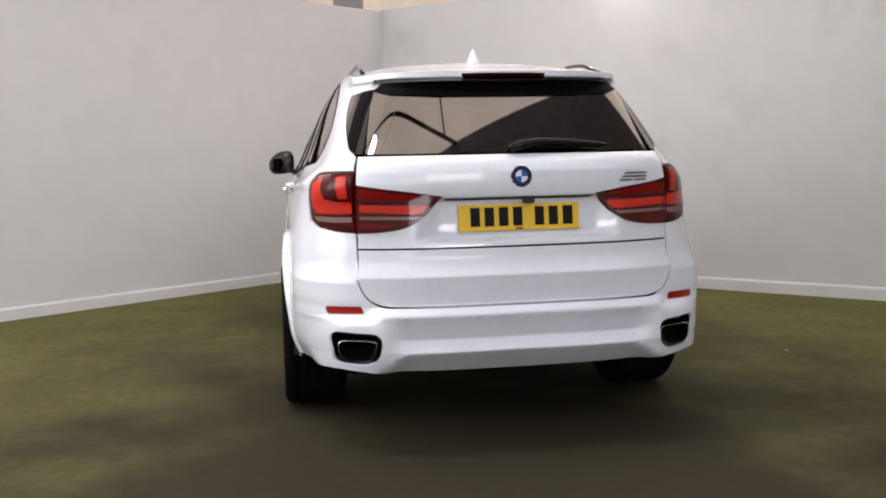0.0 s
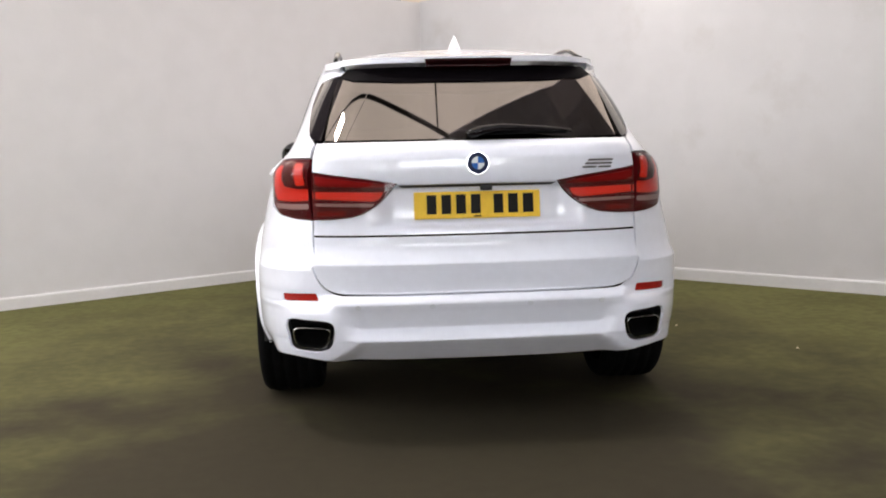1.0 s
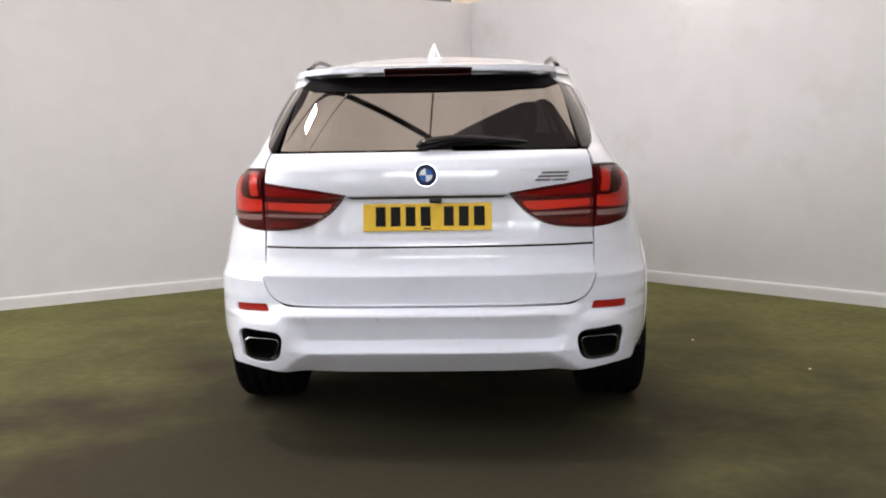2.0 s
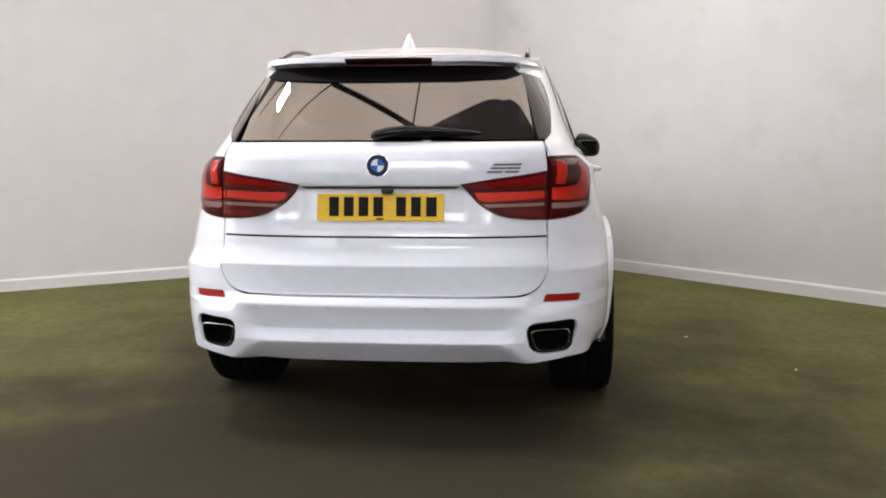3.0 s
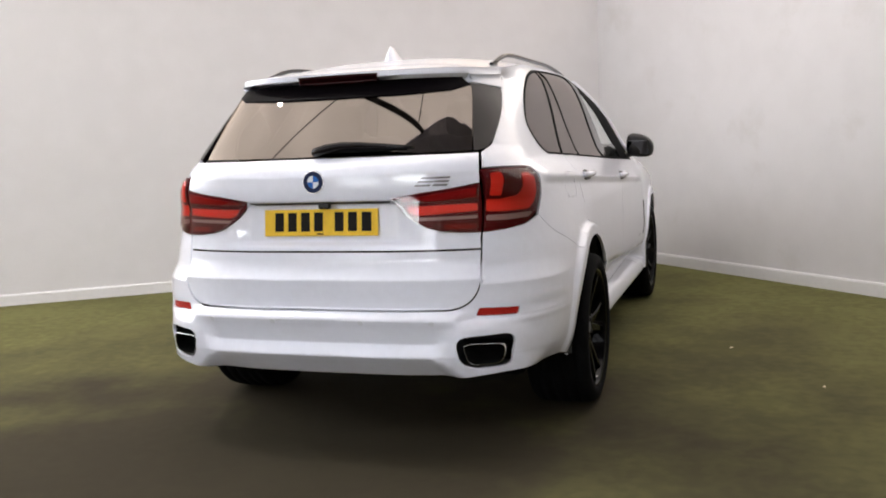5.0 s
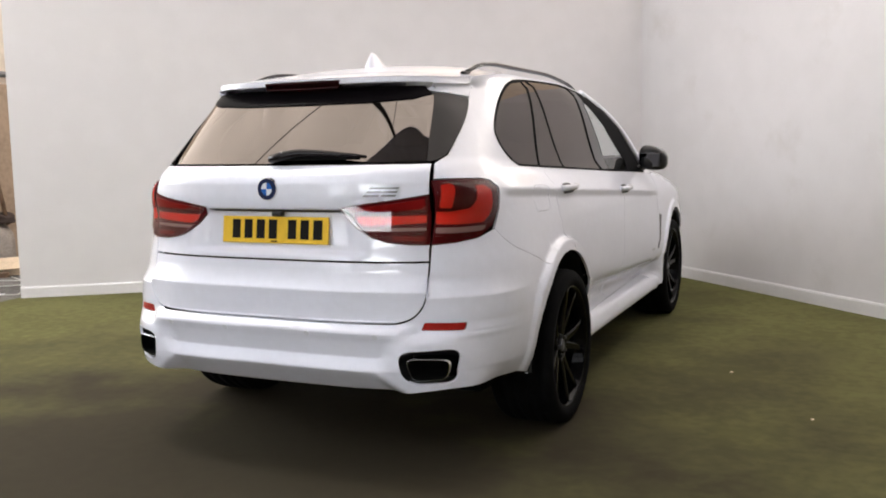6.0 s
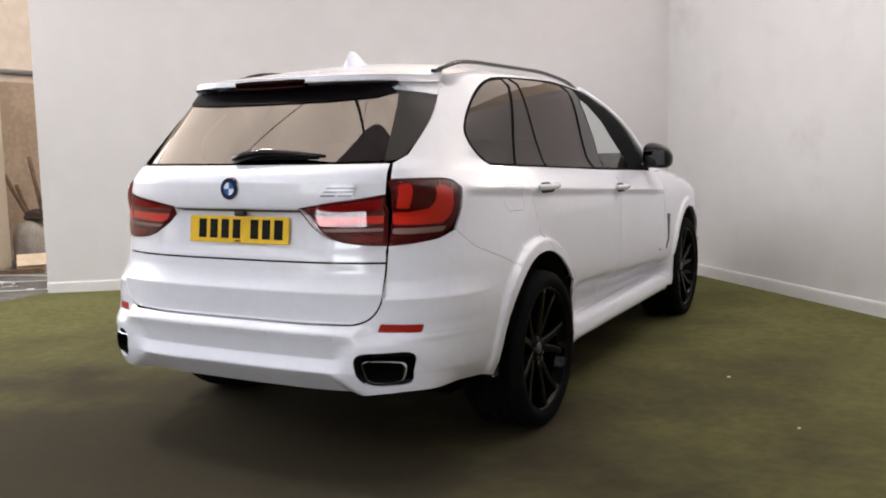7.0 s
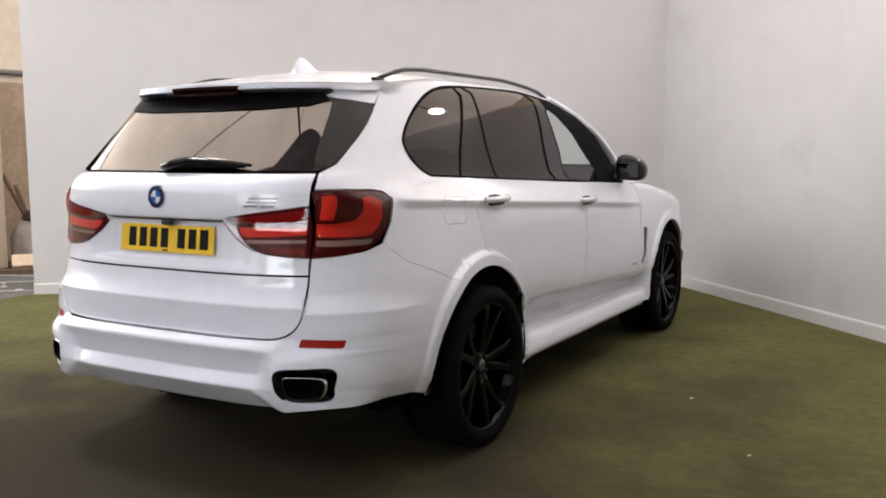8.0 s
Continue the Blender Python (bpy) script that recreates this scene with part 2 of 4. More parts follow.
# ---- the car's outer skin: a contour round the car at each height ----
def curve(z, pts):
    """A smooth line through (height, value) knots that never overshoots."""
    if z <= pts[0][0]:
        return pts[0][1]
    if z >= pts[-1][0]:
        return pts[-1][1]
    i = 0
    while pts[i + 1][0] < z:
        i += 1

    def slope(j):
        if j <= 0 or j >= len(pts) - 1:
            return 0.0 if j > 0 else (pts[1][1] - pts[0][1]) / (pts[1][0] - pts[0][0])
        h0, h1 = pts[j][0] - pts[j - 1][0], pts[j + 1][0] - pts[j][0]
        d0, d1 = (pts[j][1] - pts[j - 1][1]) / h0, (pts[j + 1][1] - pts[j][1]) / h1
        if d0 * d1 <= 0:
            return 0.0
        w1, w2 = 2 * h1 + h0, h1 + 2 * h0
        return (w1 + w2) / (w1 / d0 + w2 / d1)

    (a, p), (b, q) = pts[i], pts[i + 1]
    h = b - a
    t = (z - a) / h
    m0, m1 = slope(i) * h, slope(i + 1) * h
    return p * (2 * t ** 3 - 3 * t ** 2 + 1) + m0 * (t ** 3 - 2 * t ** 2 + t) + q * (3 * t ** 2 - 2 * t ** 3) + m1 * (t ** 3 - t ** 2)


REAR_Y = [(.30, .155), (.335, .108), (.38, .060), (.427, .010), (.437, .002), (.48, .000), (.55, -.001), (.581, -.005), (.589, -.003), (.612, .022), (.626, .046), (.70, .053), (.765, .056), (.85, .060), (.95, .074), (1.045, .078), (1.062, .068), (1.12, .060), (1.165, .062), (1.20, .079), (1.225, .104), (1.245, .135), (1.26, .1475), (1.33, .204), (1.45, .302), (1.54, .374), (1.555, .385), (1.566, .388), (1.572, .338), (1.60, .340)]
CORNER_Y = [(.545, -.001), (.560, .002), (.574, .024), (.586, .044), (.626, .050), (.70, .053)]
WIDE_REAR = [(.30, .88), (.36, .925), (.50, .955), (.64, .960), (.80, .952), (.90, .932), (1.00, .907), (1.08, .886), (1.12, .872), (1.16, .842), (1.21, .798), (1.30, .757), (1.41, .715), (1.56, .653), (1.60, .644)]
WIDE_MID = [(.27, .900), (.30, .925), (.36, .912), (.425, .820), (.50, .868), (.535, .924), (.548, .934), (.70, .945), (.95, .938), (1.03, .922), (1.10, .900), (1.15, .874), (1.22, .835), (1.30, .800), (1.45, .730), (1.56, .665), (1.60, .635)]
FRONT_Y = [(.27, 4.66), (.40, 4.78), (.60, 4.86), (.80, 4.84), (.92, 4.76), (.99, 4.50), (1.05, 4.10), (1.09, 3.80), (1.12, 3.62), (1.40, 3.24), (1.58, 2.82), (1.60, 2.72)]
REAR_N = [(.5, 4.0), (.62, 3.9), (.72, 3.5), (.85, 3.3), (1.0, 3.4), (1.15, 3.55), (1.25, 4.0), (1.45, 4.0), (1.6, 3.7)]
REAR_L = [(.5, .85), (1.1, .80), (1.25, .72), (1.6, .80)]
FRONT_L = [(.6, 1.0), (.95, .85), (1.12, .65), (1.6, .50)]
HUBS = ((1.040, .362), (3.985, .362))
ARCH = 0.452
K = 1.08
A0 = K * math.pi / 2


def wide(y, z):
    k = smooth(.55, 1.3, y)
    low = z + .041 * (y - 2.4) * smooth(.36, .44, z) * smooth(.72, .60, z) * smooth(1.2, 1.7, y) * smooth(3.9, 3.4, y)
    return (curve(z, WIDE_REAR) * (1 - k) + curve(low, WIDE_MID) * k) * (1 - .036 * smooth(3.3, 4.4, y))


def ridge(z, top, edge, foot, bow=1.0):
    """One at the edge, falling straight to nothing at the top and the foot."""
    return max(0.0, (top - z) / (top - edge)) ** bow if z > edge else max(0.0, (z - foot) / (edge - foot))


def crease(y):
    """Height of the line along the flank at the door handles."""
    return 1.155 - .057 * y


def swell(x, y, z):
    """Small forms on the skin: arch flares, the creases of gate and wings, the ledge above the diffuser, the exhaust surrounds."""
    d = 0.0
    if abs(x) > .6 and z < 1.1:
        for hy, hz in HUBS:
            r = math.hypot(y - hy, z - hz)
            turn = math.degrees(math.atan2(z - hz, y - hy))
            d += (.013 + (.021 if hy < 2 else .004) * smooth(168, 122, turn) * smooth(-10, 40, turn)) * smooth(.520, .496, r)
            if z < .55 and r < .66:
                d += max(0.0, .920 - wide(y, z)) * smooth(.66, .48, r)
    if abs(x) > .7 and .42 < y < 3.5 and .95 < z < 1.25:
        zc = crease(y)
        d += .020 * smooth(.46, .56, y) * smooth(3.4, 2.9, y) * ridge(z, zc + .075, zc + .004, zc - .030, 1.3)
    if y < .5 and z < .62:
        inner = smooth(.60, .49, abs(x))
        d -= .036 * inner * ridge(z, .586, .483 + .02 * smooth(.48, .58, abs(x)), .432 - .05 * smooth(.48, .60, abs(x)))
        ex = math.hypot((abs(x) - .685) / .130, (z - .438) / .100)
        m = smooth(1.70, 1.02, ex)
        d += .010 * m
        if z < .435:
            d += .70 * m * (curve(z, REAR_Y) - .004)
    if y < .6 and .62 < z < .93:
        if abs(x) > .674:
            d += .020 * ridge(z, .800, .720, .62, 1.7) * smooth(.62, .30, y)
        elif abs(x) < .676:
            d += .025 * ridge(z, .825, .743, .62, 1.7)
    if y < .3 and .86 < z < 1.07:
        d -= .034 * smooth(.46, .33, abs(x)) * smooth(.875, .905, z) * smooth(1.064, 1.054, z)
    return d


def lift(y, z):
    return z + .045 * smooth(.55, 1.2, y) * (1 - smooth(1.9, 2.7, y)) * smooth(1.25, 1.60, z)


def contour(a, z):
    s = 1 if a >= 0 else -1
    a = abs(a)
    l, n = curve(z, REAR_L), curve(z, REAR_N)
    yc = curve(z, REAR_Y) + l
    if a < A0:
        f = a / K
        sn, cs = math.sin(f), max(0.0, math.cos(f))
        r = (sn ** n + cs ** n) ** (-1 / n)
        y = yc - l * r * cs
        x = wide(y, z) * r * sn
        if .545 < z < .70:
            y += smooth(.585, .66, x) * smooth(.62, .45, y) * (curve(z, CORNER_Y) - curve(z, REAR_Y))
        if z < .70:
            y += .048 * smooth(.60, .92, x) * smooth(.590, .555, z) * smooth(.62, .45, y)
        return s * x, y
    y = yc + a - A0
    fl = curve(z, FRONT_L)
    fy = curve(z, FRONT_Y) - fl
    if y > fy:
        f = min(1.0, (y - fy) / (fl * math.pi / 2)) * math.pi / 2
        sn, cs, n = math.sin(f), max(0.0, math.cos(f)), 4.0
        r = (sn ** n + cs ** n) ** (-1 / n)
        return s * wide(y, z) * r * cs, fy + fl * r * sn
    return s * wide(y, z), y


def skin(a, z, off=0.0):
    x, y = contour(a, z)
    x1, y1 = contour(a - .004, z)
    x2, y2 = contour(a + .004, z)
    tx, ty = x2 - x1, y2 - y1
    l = math.hypot(tx, ty) or 1.0
    off += swell(x, y, z)
    x, y = x + ty / l * off, y - tx / l * off
    return Vector((x, y, lift(y, z)))


def skin_normal(a, z):
    u = skin(a + .006, z) - skin(a - .006, z)
    v = skin(a, z + .003) - skin(a, z - .003)
    n = u.cross(v)
    return n.normalized() if n.length > 1e-9 else Vector((0, -1, 0))


def rear(x, z):
    n = curve(z, REAR_N)
    q = min(.99999, abs(x) / curve(z, WIDE_REAR))
    return (math.copysign(K * math.atan2(q, (1 - q ** n) ** (1 / n)), x), z)


def side(y, z, s=1):
    l, n = curve(z, REAR_L), curve(z, REAR_N)
    yc = curve(z, REAR_Y) + l
    if y >= yc:
        return (s * (A0 + y - yc), z)
    q = min(.99999, max(0.0, (yc - y) / l))
    return (s * K * math.atan2((1 - q ** n) ** (1 / n), q), z)


def front_end(z):
    return A0 + (curve(z, FRONT_Y) - curve(z, FRONT_L)) + curve(z, FRONT_L) * math.pi / 2 - curve(z, REAR_Y) - curve(z, REAR_L)


def arc(cy, cz, r, a0, a1, n=14):
    return [(cy + r * math.cos(radians(a0 + (a1 - a0) * i / n)), cz + r * math.sin(radians(a0 + (a1 - a0) * i / n))) for i in range(n + 1)]


def dense(poly, step):
    out = []
    for (a, b), (c, d) in zip(poly, poly[1:] + poly[:1]):
        k = max(1, int(math.hypot(c - a, d - b) / step))
        out += [(a + (c - a) * i / k, b + (d - b) * i / k) for i in range(k)]
    return out


def rounded(poly, r, n=4):
    """Rounds the corners of a flat outline."""
    out = []
    for i, p in enumerate(poly):
        a, b = Vector(poly[i - 1]), Vector(poly[(i + 1) % len(poly)])
        p = Vector(p)
        ra = min(r, (a - p).length * .45)
        rb = min(r, (b - p).length * .45)
        s, e = p + (a - p).normalized() * ra, p + (b - p).normalized() * rb
        for k in range(n + 1):
            t = k / n
            q = s * (1 - t) ** 2 + p * 2 * t * (1 - t) + e * t * t
            out.append((q.x, q.y))
    return out


def inside(p, poly):
    x, y = p
    hit = False
    j = len(poly) - 1
    for i in range(len(poly)):
        xi, yi = poly[i]
        xj, yj = poly[j]
        if (yi > y) != (yj > y) and x < (xj - xi) * (y - yi) / (yj - yi) + xi:
            hit = not hit
        j = i
    return hit


from mathutils.geometry import delaunay_2d_cdt


def fill(outline, holes, step, rows=(), extra=()):
    """Triangles over a flat outline with holes, on a grid of that step."""
    loops = [outline] + list(holes)
    pts, edges = [], []
    for loop in loops:
        k = len(pts)
        pts += loop
        edges += [(k + i, k + (i + 1) % len(loop)) for i in range(len(loop))]
    rim = np.array(pts)
    x0, y0 = rim[:len(outline)].min(0)
    x1, y1 = rim[:len(outline)].max(0)
    fixed = np.array(extra) if len(extra) else None
    ys = list(np.arange(y0 + step * .6, y1, step)) + [r for r in rows if y0 < r < y1]
    for j, y in enumerate(ys):
        for x in np.arange(x0 + step * (.5 if j % 2 else 1.0), x1, step):
            q = (float(x), float(y))
            if fixed is not None and np.hypot(fixed[:, 0] - x, fixed[:, 1] - y).min() < step * .4:
                continue
            if np.hypot(rim[:, 0] - x, rim[:, 1] - y).min() > step * .45 and inside(q, outline) and not any(inside(q, h) for h in holes):
                pts.append(q)
    for q in extra:
        if np.hypot(rim[:, 0] - q[0], rim[:, 1] - q[1]).min() > .006 and inside(q, outline) and not any(inside(q, h) for h in holes):
            pts.append(q)
    v, _, f, *_ = delaunay_2d_cdt([Vector(p) for p in pts], edges, [], 0, 1e-6)
    good = []
    for t in f:
        c = (sum(v[i].x for i in t) / 3, sum(v[i].y for i in t) / 3)
        if inside(c, outline) and not any(inside(c, h) for h in holes):
            good.append(tuple(t))
    return [(p.x, p.y) for p in v], good


def shaped(name, outline, mat, parent, label="", holes=(), thick=.012, off=0.0, step=.035, rows=(), edge=.03, place=skin, normal=skin_normal, dome=0.0, extra=()):
    """A panel of the skin inside an outline, with returned edges. dome: rounds its rim over that width."""
    outline = dense(outline, edge)
    holes = [dense(h, edge) for h in holes]
    pts, tris = fill(outline, holes, step, rows, extra)
    rim = np.array(outline)

    def lifted(p):
        if not dome:
            return off
        d = min(np.hypot(rim[:, 0] - p[0], rim[:, 1] - p[1]).min() / dome, 1.0)
        return off * math.sqrt(max(0.0, 1 - (1 - d) ** 2))

    verts = [place(a, z, lifted((a, z))) for a, z in pts]
    norms = [normal(a, z) for a, z in pts]
    faces = []
    for t in tris:
        n = (verts[t[1]] - verts[t[0]]).cross(verts[t[2]] - verts[t[0]])
        faces.append(t if n.dot(norms[t[0]]) > 0 else t[::-1])
    used = {}
    for t in faces:
        for i in range(3):
            e = (t[i], t[(i + 1) % 3])
            used[e] = used.get(e, 0) + 1
    lips = [e for e in used if (e[1], e[0]) not in used]
    deep = {}
    nv, nn = list(verts), list(norms)
    for i, j in lips:
        nf = (verts[j] - verts[i]).cross(norms[i])
        nf = nf.normalized() if nf.length > 1e-9 else norms[i]
        k = len(nv)
        for q, d in ((i, 0), (j, 0), (j, thick), (i, thick)):
            nv.append(verts[q] - norms[q] * d)
            nn.append(nf)
        faces.append((k + 1, k, k + 3, k + 2))
    return mesh_object(name, nv, faces, mat, parent, label, normals=None if dome else nn)


# ---- the car ----
car = new("car")
tagged(car, "glossy white five-door estate car with black wheels and tinted glass", "car")


def mirrored(pts):
    """The outline's right half from bottom centre to top centre, and its left half."""
    return pts + [(-a, z) for a, z in reversed(pts)]


gap = .004
SEAM = .857
LAMP_IN = [(.673, .925), (.600, .927), (.520, .936), (.470, .950), (.430, .972), (.395, .998), (.362, 1.035), (.332, 1.069), (.459, 1.087), (.570, 1.101), (.673, 1.118)]

def flare_rings(hub, s):
    return [side(y, z, s) for r in (.462, .476, .488, .496, .503, .511, .520, .535) for y, z in arc(*hub, r, -4, 184, 64)]


def crease_lines(y0, y1, s):
    return [side(float(y), crease(y) + dz, s) for dz in (.06, .04, .022, .010, .004, -.003, -.011, -.020, -.030, -.040) for y in np.arange(y0, y1, .024)]


# upper tailgate with its notches for the lamps
gate = [rear(0, SEAM + gap), rear(.35, SEAM + gap), rear(.674, SEAM + gap), rear(.671, .90)]
gate += [rear(x, z - .003) for x, z in LAMP_IN[:1]] + [rear(x - .004, z - .003) for x, z in LAMP_IN[1:7]] + [rear(.325, 1.069)]
gate += [rear(x, z + .004) for x, z in LAMP_IN[8:]] + [rear(.671, 1.160), rear(.664, 1.205), rear(.655, 1.238), rear(.35, 1.238), rear(0, 1.238)]
shaped("tailgate", mirrored(gate), PAINT, car, rows=(1.051, 1.0545, 1.058, 1.0615, 1.065, 1.069), step=.017)

def bend(p, q, r, n=10):
    """A soft corner from p to r drawn towards q."""
    return [((1 - t) ** 2 * p[0] + 2 * t * (1 - t) * q[0] + t * t * r[0], (1 - t) ** 2 * p[1] + 2 * t * (1 - t) * q[1] + t * t * r[1]) for t in (i / n for i in range(n + 1))]


low = [rear(0, .622), rear(.35, .622)] + [rear(x, z) for x, z in bend((.555, .625), (.657, .629), (.668, .73))] + [rear(.673, SEAM - gap), rear(.35, SEAM - gap), rear(0, SEAM - gap)]
shaped("lower_tailgate", mirrored(low), PAINT, car, step=.015, rows=(.739, .743, .747, .752))

# bumper
WING_SEAM = [(.785, .776), (.716, .810), (.60, .850), (.485, .892), (.430, .932), (.392, .972)]
EXHAUST = rounded([(.586, .520), (.806, .526), (.774, .390), (.610, .383)], .054, 7)
REFLEX = rounded([(.660, .595), (.811, .591), (.816, .621), (.671, .626)], .006, 2)
hole = [[rear(x, z) for x, z in EXHAUST], [rear(-x, z) for x, z in EXHAUST], [rear(x, z) for x, z in REFLEX], [rear(-x, z) for x, z in REFLEX]]
bump = [rear(0, .335), rear(.35, .337), rear(.57, .344), rear(.64, .356), rear(.72, .364), side(.32, .368), side(.45, .362), side(.60, .340)]
bump += [side(y, z) for y, z in arc(*HUBS[0], ARCH, 184, 123, 12)]
bump += [side(y, z - .0012) for y, z in WING_SEAM] + [side(.315, .942), rear(.755, .927), rear(.680, .921), rear(.680, .855), rear(.6785, .80)] + [rear(x, z) for x, z in bend((.674, .73), (.663, .621), (.555, .618))] + [rear(.35, .6155), rear(0, .6155)]
bumper = shaped("bumper", mirrored(bump), PAINT, car, holes=hole, step=.017, edge=.017, rows=(.424, .428, .432, .436, .440, .479, .483, .487, .491, .581, .586, .590, .716, .720, .724), extra=flare_rings(HUBS[0], 1) + flare_rings(HUBS[0], -1))

LENS_Y = skin(*rear(.33, 1.07)).y - .014


def lens(x, z, off=0.0):
    """The gate lamp's clear cover: evenly bowed across, leaning a little forward."""
    q = abs(x) - .33
    y = LENS_Y + .165 * q + .33 * q * q + .08 * (z - 1.03)
    return Vector((x, y - off, z))


def lens_normal(x, z):
    return (lens(x + .01, z) - lens(x - .01, z)).cross(lens(x, z + .01) - lens(x, z - .01)).normalized()


for s in (1, -1):
    # exhaust recess, chrome tip and dark bore
    rim = [skin(*rear(s * x, z)) for x, z in dense(EXHAUST, .02)]
    cen = sum(rim, Vector()) / len(rim)
    k = len(rim)
    back = [cen + (p - cen) * .93 + Vector((0, .11, 0)) for p in rim]
    mesh_object("exhaust_surround", rim + back, [(i, (i + 1) % k, k + (i + 1) % k, k + i) for i in range(k)] + [tuple(range(k, 2 * k))], BLACK_TRIM, car, "gloss black exhaust opening", soft=False)
    tip = rounded([(.608, .487), (.776, .485), (.762, .405), (.636, .399)], .032, 6)
    tip = [Vector((s * x, cen.y - .004 + .42 * (x - .69), z)) for x, z in dense(tip, .012)]
    tc = sum(tip, Vector()) / len(tip)
    n = len(tip)
    inner = [tc + (p - tc) * .965 for p in tip]
    deep = [p + Vector((0, .09, 0)) for p in inner]
    outer = [p + Vector((0, .012, 0)) for p in tip]
    vs = outer + tip + inner + deep
    fs = [(r * n + i, r * n + (i + 1) % n, (r + 1) * n + (i + 1) % n, (r + 1) * n + i) for r in range(2) for i in range(n)]
    pipe = mesh_object("exhaust_tip", vs, fs, CHROME, car, "chrome trapezoid exhaust tip")
    mesh_object("bore", [p + Vector((0, .004, 0)) for p in inner] + [p + Vector((0, .002, 0)) for p in deep], [(i, (i + 1) % n, n + (i + 1) % n, n + i) for i in range(n)] + [tuple(range(n, 2 * n))], SHELL, pipe, "plain black bore")
    # reflector in the bumper
    shaped("reflector", [rear(s * x, z) for x, z in rounded([(.662, .597), (.809, .593), (.814, .619), (.672, .624)], .005, 2)], REFLECTOR, car, "red bumper reflector", off=-.003, step=.02, edge=.01)
    # lamps
    inl = [rear(s * x, z) for x, z in LAMP_IN]
    lamp = shaped("gate_lamp", inl, LENS_DARK, car, "smoked red tail lamp on the tailgate", off=.004, step=.02, edge=.012, thick=.03)
    shaped("lens_cover", [(s * x, z) for x, z in LAMP_IN], LENS_COVER, lamp, "clear outer lens", step=.02, edge=.012, thick=.012, place=lens, normal=lens_normal)
    for name, m, pts in (
        ("light_bar", LENS_RED, [(.400, 1.008), (.425, .998), (.660, 1.010), (.660, 1.040), (.385, 1.034)]),
        ("upper_lens", LENS_DEEP, [(.372, 1.052), (.660, 1.062), (.660, 1.104), (.470, 1.078), (.365, 1.064)]),
        ("reversing_lens", LENS_CLEAR, [(.432, .976), (.660, .980), (.660, .992), (.420, .989)]),
        ("lower_lens", LENS_DEEP, [(.540, .942), (.655, .938), (.655, .958), (.535, .960)]),
    ):
        shaped(name, [rear(s * x, z) for x, z in rounded(pts, .006, 2)], m, lamp, off=.007, step=.02, edge=.012, thick=.003)
    OUT = [rear(.679, .925), rear(.755, .930), side(.308, .946), side(.378, .988), side(.415, 1.035), side(.434, 1.075), side(.457, 1.135), side(.436, 1.160), side(.40, 1.171), rear(.743, 1.175), rear(.676, 1.172)]
    OUT = [(s * a, z) for a, z in OUT]
    lamp = shaped("tail_lamp", OUT, LENS_DARK, car, "smoked red tail lamp on the rear wing", off=.004, step=.02, edge=.012, thick=.03)
    shaped("lens_cover", OUT, OUTER_COVER, lamp, "clear outer lens", off=.012, step=.02, edge=.012, dome=.022, thick=.004)
    bars = (
        ("light_bar", LENS_RED, [rear(.690, 1.004), rear(.760, 1.000), side(.335, 1.002), side(.368, 1.024), side(.396, 1.070), side(.408, 1.130), side(.378, 1.150), side(.335, 1.148), side(.318, 1.09), side(.290, 1.060), rear(.735, 1.050), rear(.690, 1.052)]),
        ("inner_bar", LENS_RED, [rear(.704, 1.066), rear(.742, 1.064), rear(.744, 1.152), rear(.730, 1.162), rear(.704, 1.156)]),
        ("indicator_lens", LENS_CLEAR, [rear(.690, .968), rear(.760, .966), side(.330, .970), side(.350, .990), rear(.755, .988), rear(.690, .990)]),
    )
    for name, m, pts in bars:
        shaped(name, [(s * a, z) for a, z in rounded(pts, .010, 3)], m, lamp, off=.007, step=.02, edge=.012, thick=.003)
    # gloss black blade beside the rear window
    fin = [rear(.640, 1.247), rear(.668, 1.254), rear(.684, 1.273), side(.385, 1.318), side(.475, 1.378), side(.565, 1.440), side(.652, 1.509), side(.55, 1.526), side(.46, 1.540), rear(.522, 1.554), rear(.556, 1.515), rear(.600, 1.38), rear(.634, 1.250)]
    shaped("window_blade", [(s * a, z) for a, z in rounded(fin, .03, 4)], BLADE, car, "gloss black blade beside the rear window", off=.004, step=.03, thick=.02)

    flank = [side(.475, 1.543), side(.56, 1.530), side(.657, 1.515), side(.690, 1.545), side(.704, 1.571), side(.60, 1.571), side(.49, 1.571)]
    shaped("spoiler_flank", [(s * a, z) for a, z in flank], PAINT, car, off=.004, step=.02, edge=.015, thick=.02)

# rear window, gently bowed
def bowed(x, z, off=0.0):
    t = (z - 1.245) / .31
    rim = .64 - .115 * t
    y = .135 + .25 * t - .010 * t * (1 - t) + (.20 - .03 * t) * x * x - .076 * x ** 4 + .045 * min(1.2, abs(x) / rim) ** 9
    return Vector((x, y - off, z))


def bowed_normal(x, z):
    return (bowed(x + .01, z) - bowed(x - .01, z)).cross(bowed(x, z + .008) - bowed(x, z - .008)).normalized()


pane = [(0, 1.246), (.30, 1.246), (.55, 1.247), (.640, 1.249), (.606, 1.38), (.564, 1.515), (.522, 1.560), (.3, 1.564), (0, 1.564)]
shaped("rear_window", mirrored(pane), GLASS_DARK, car, "brown-tinted rear window", off=-.004, step=.03, thick=.004, place=bowed, normal=bowed_normal)
band = [(0, 1.492), (.30, 1.494), (.50, 1.505), (.560, 1.525), (.522, 1.558), (.3, 1.562), (0, 1.562)]
shaped("window_band", mirrored(band), DARK_BAND, car, "black band along the rear window top, with the spoiler shade coloured in", off=.003, step=.03, thick=.004, place=bowed, normal=bowed_normal)

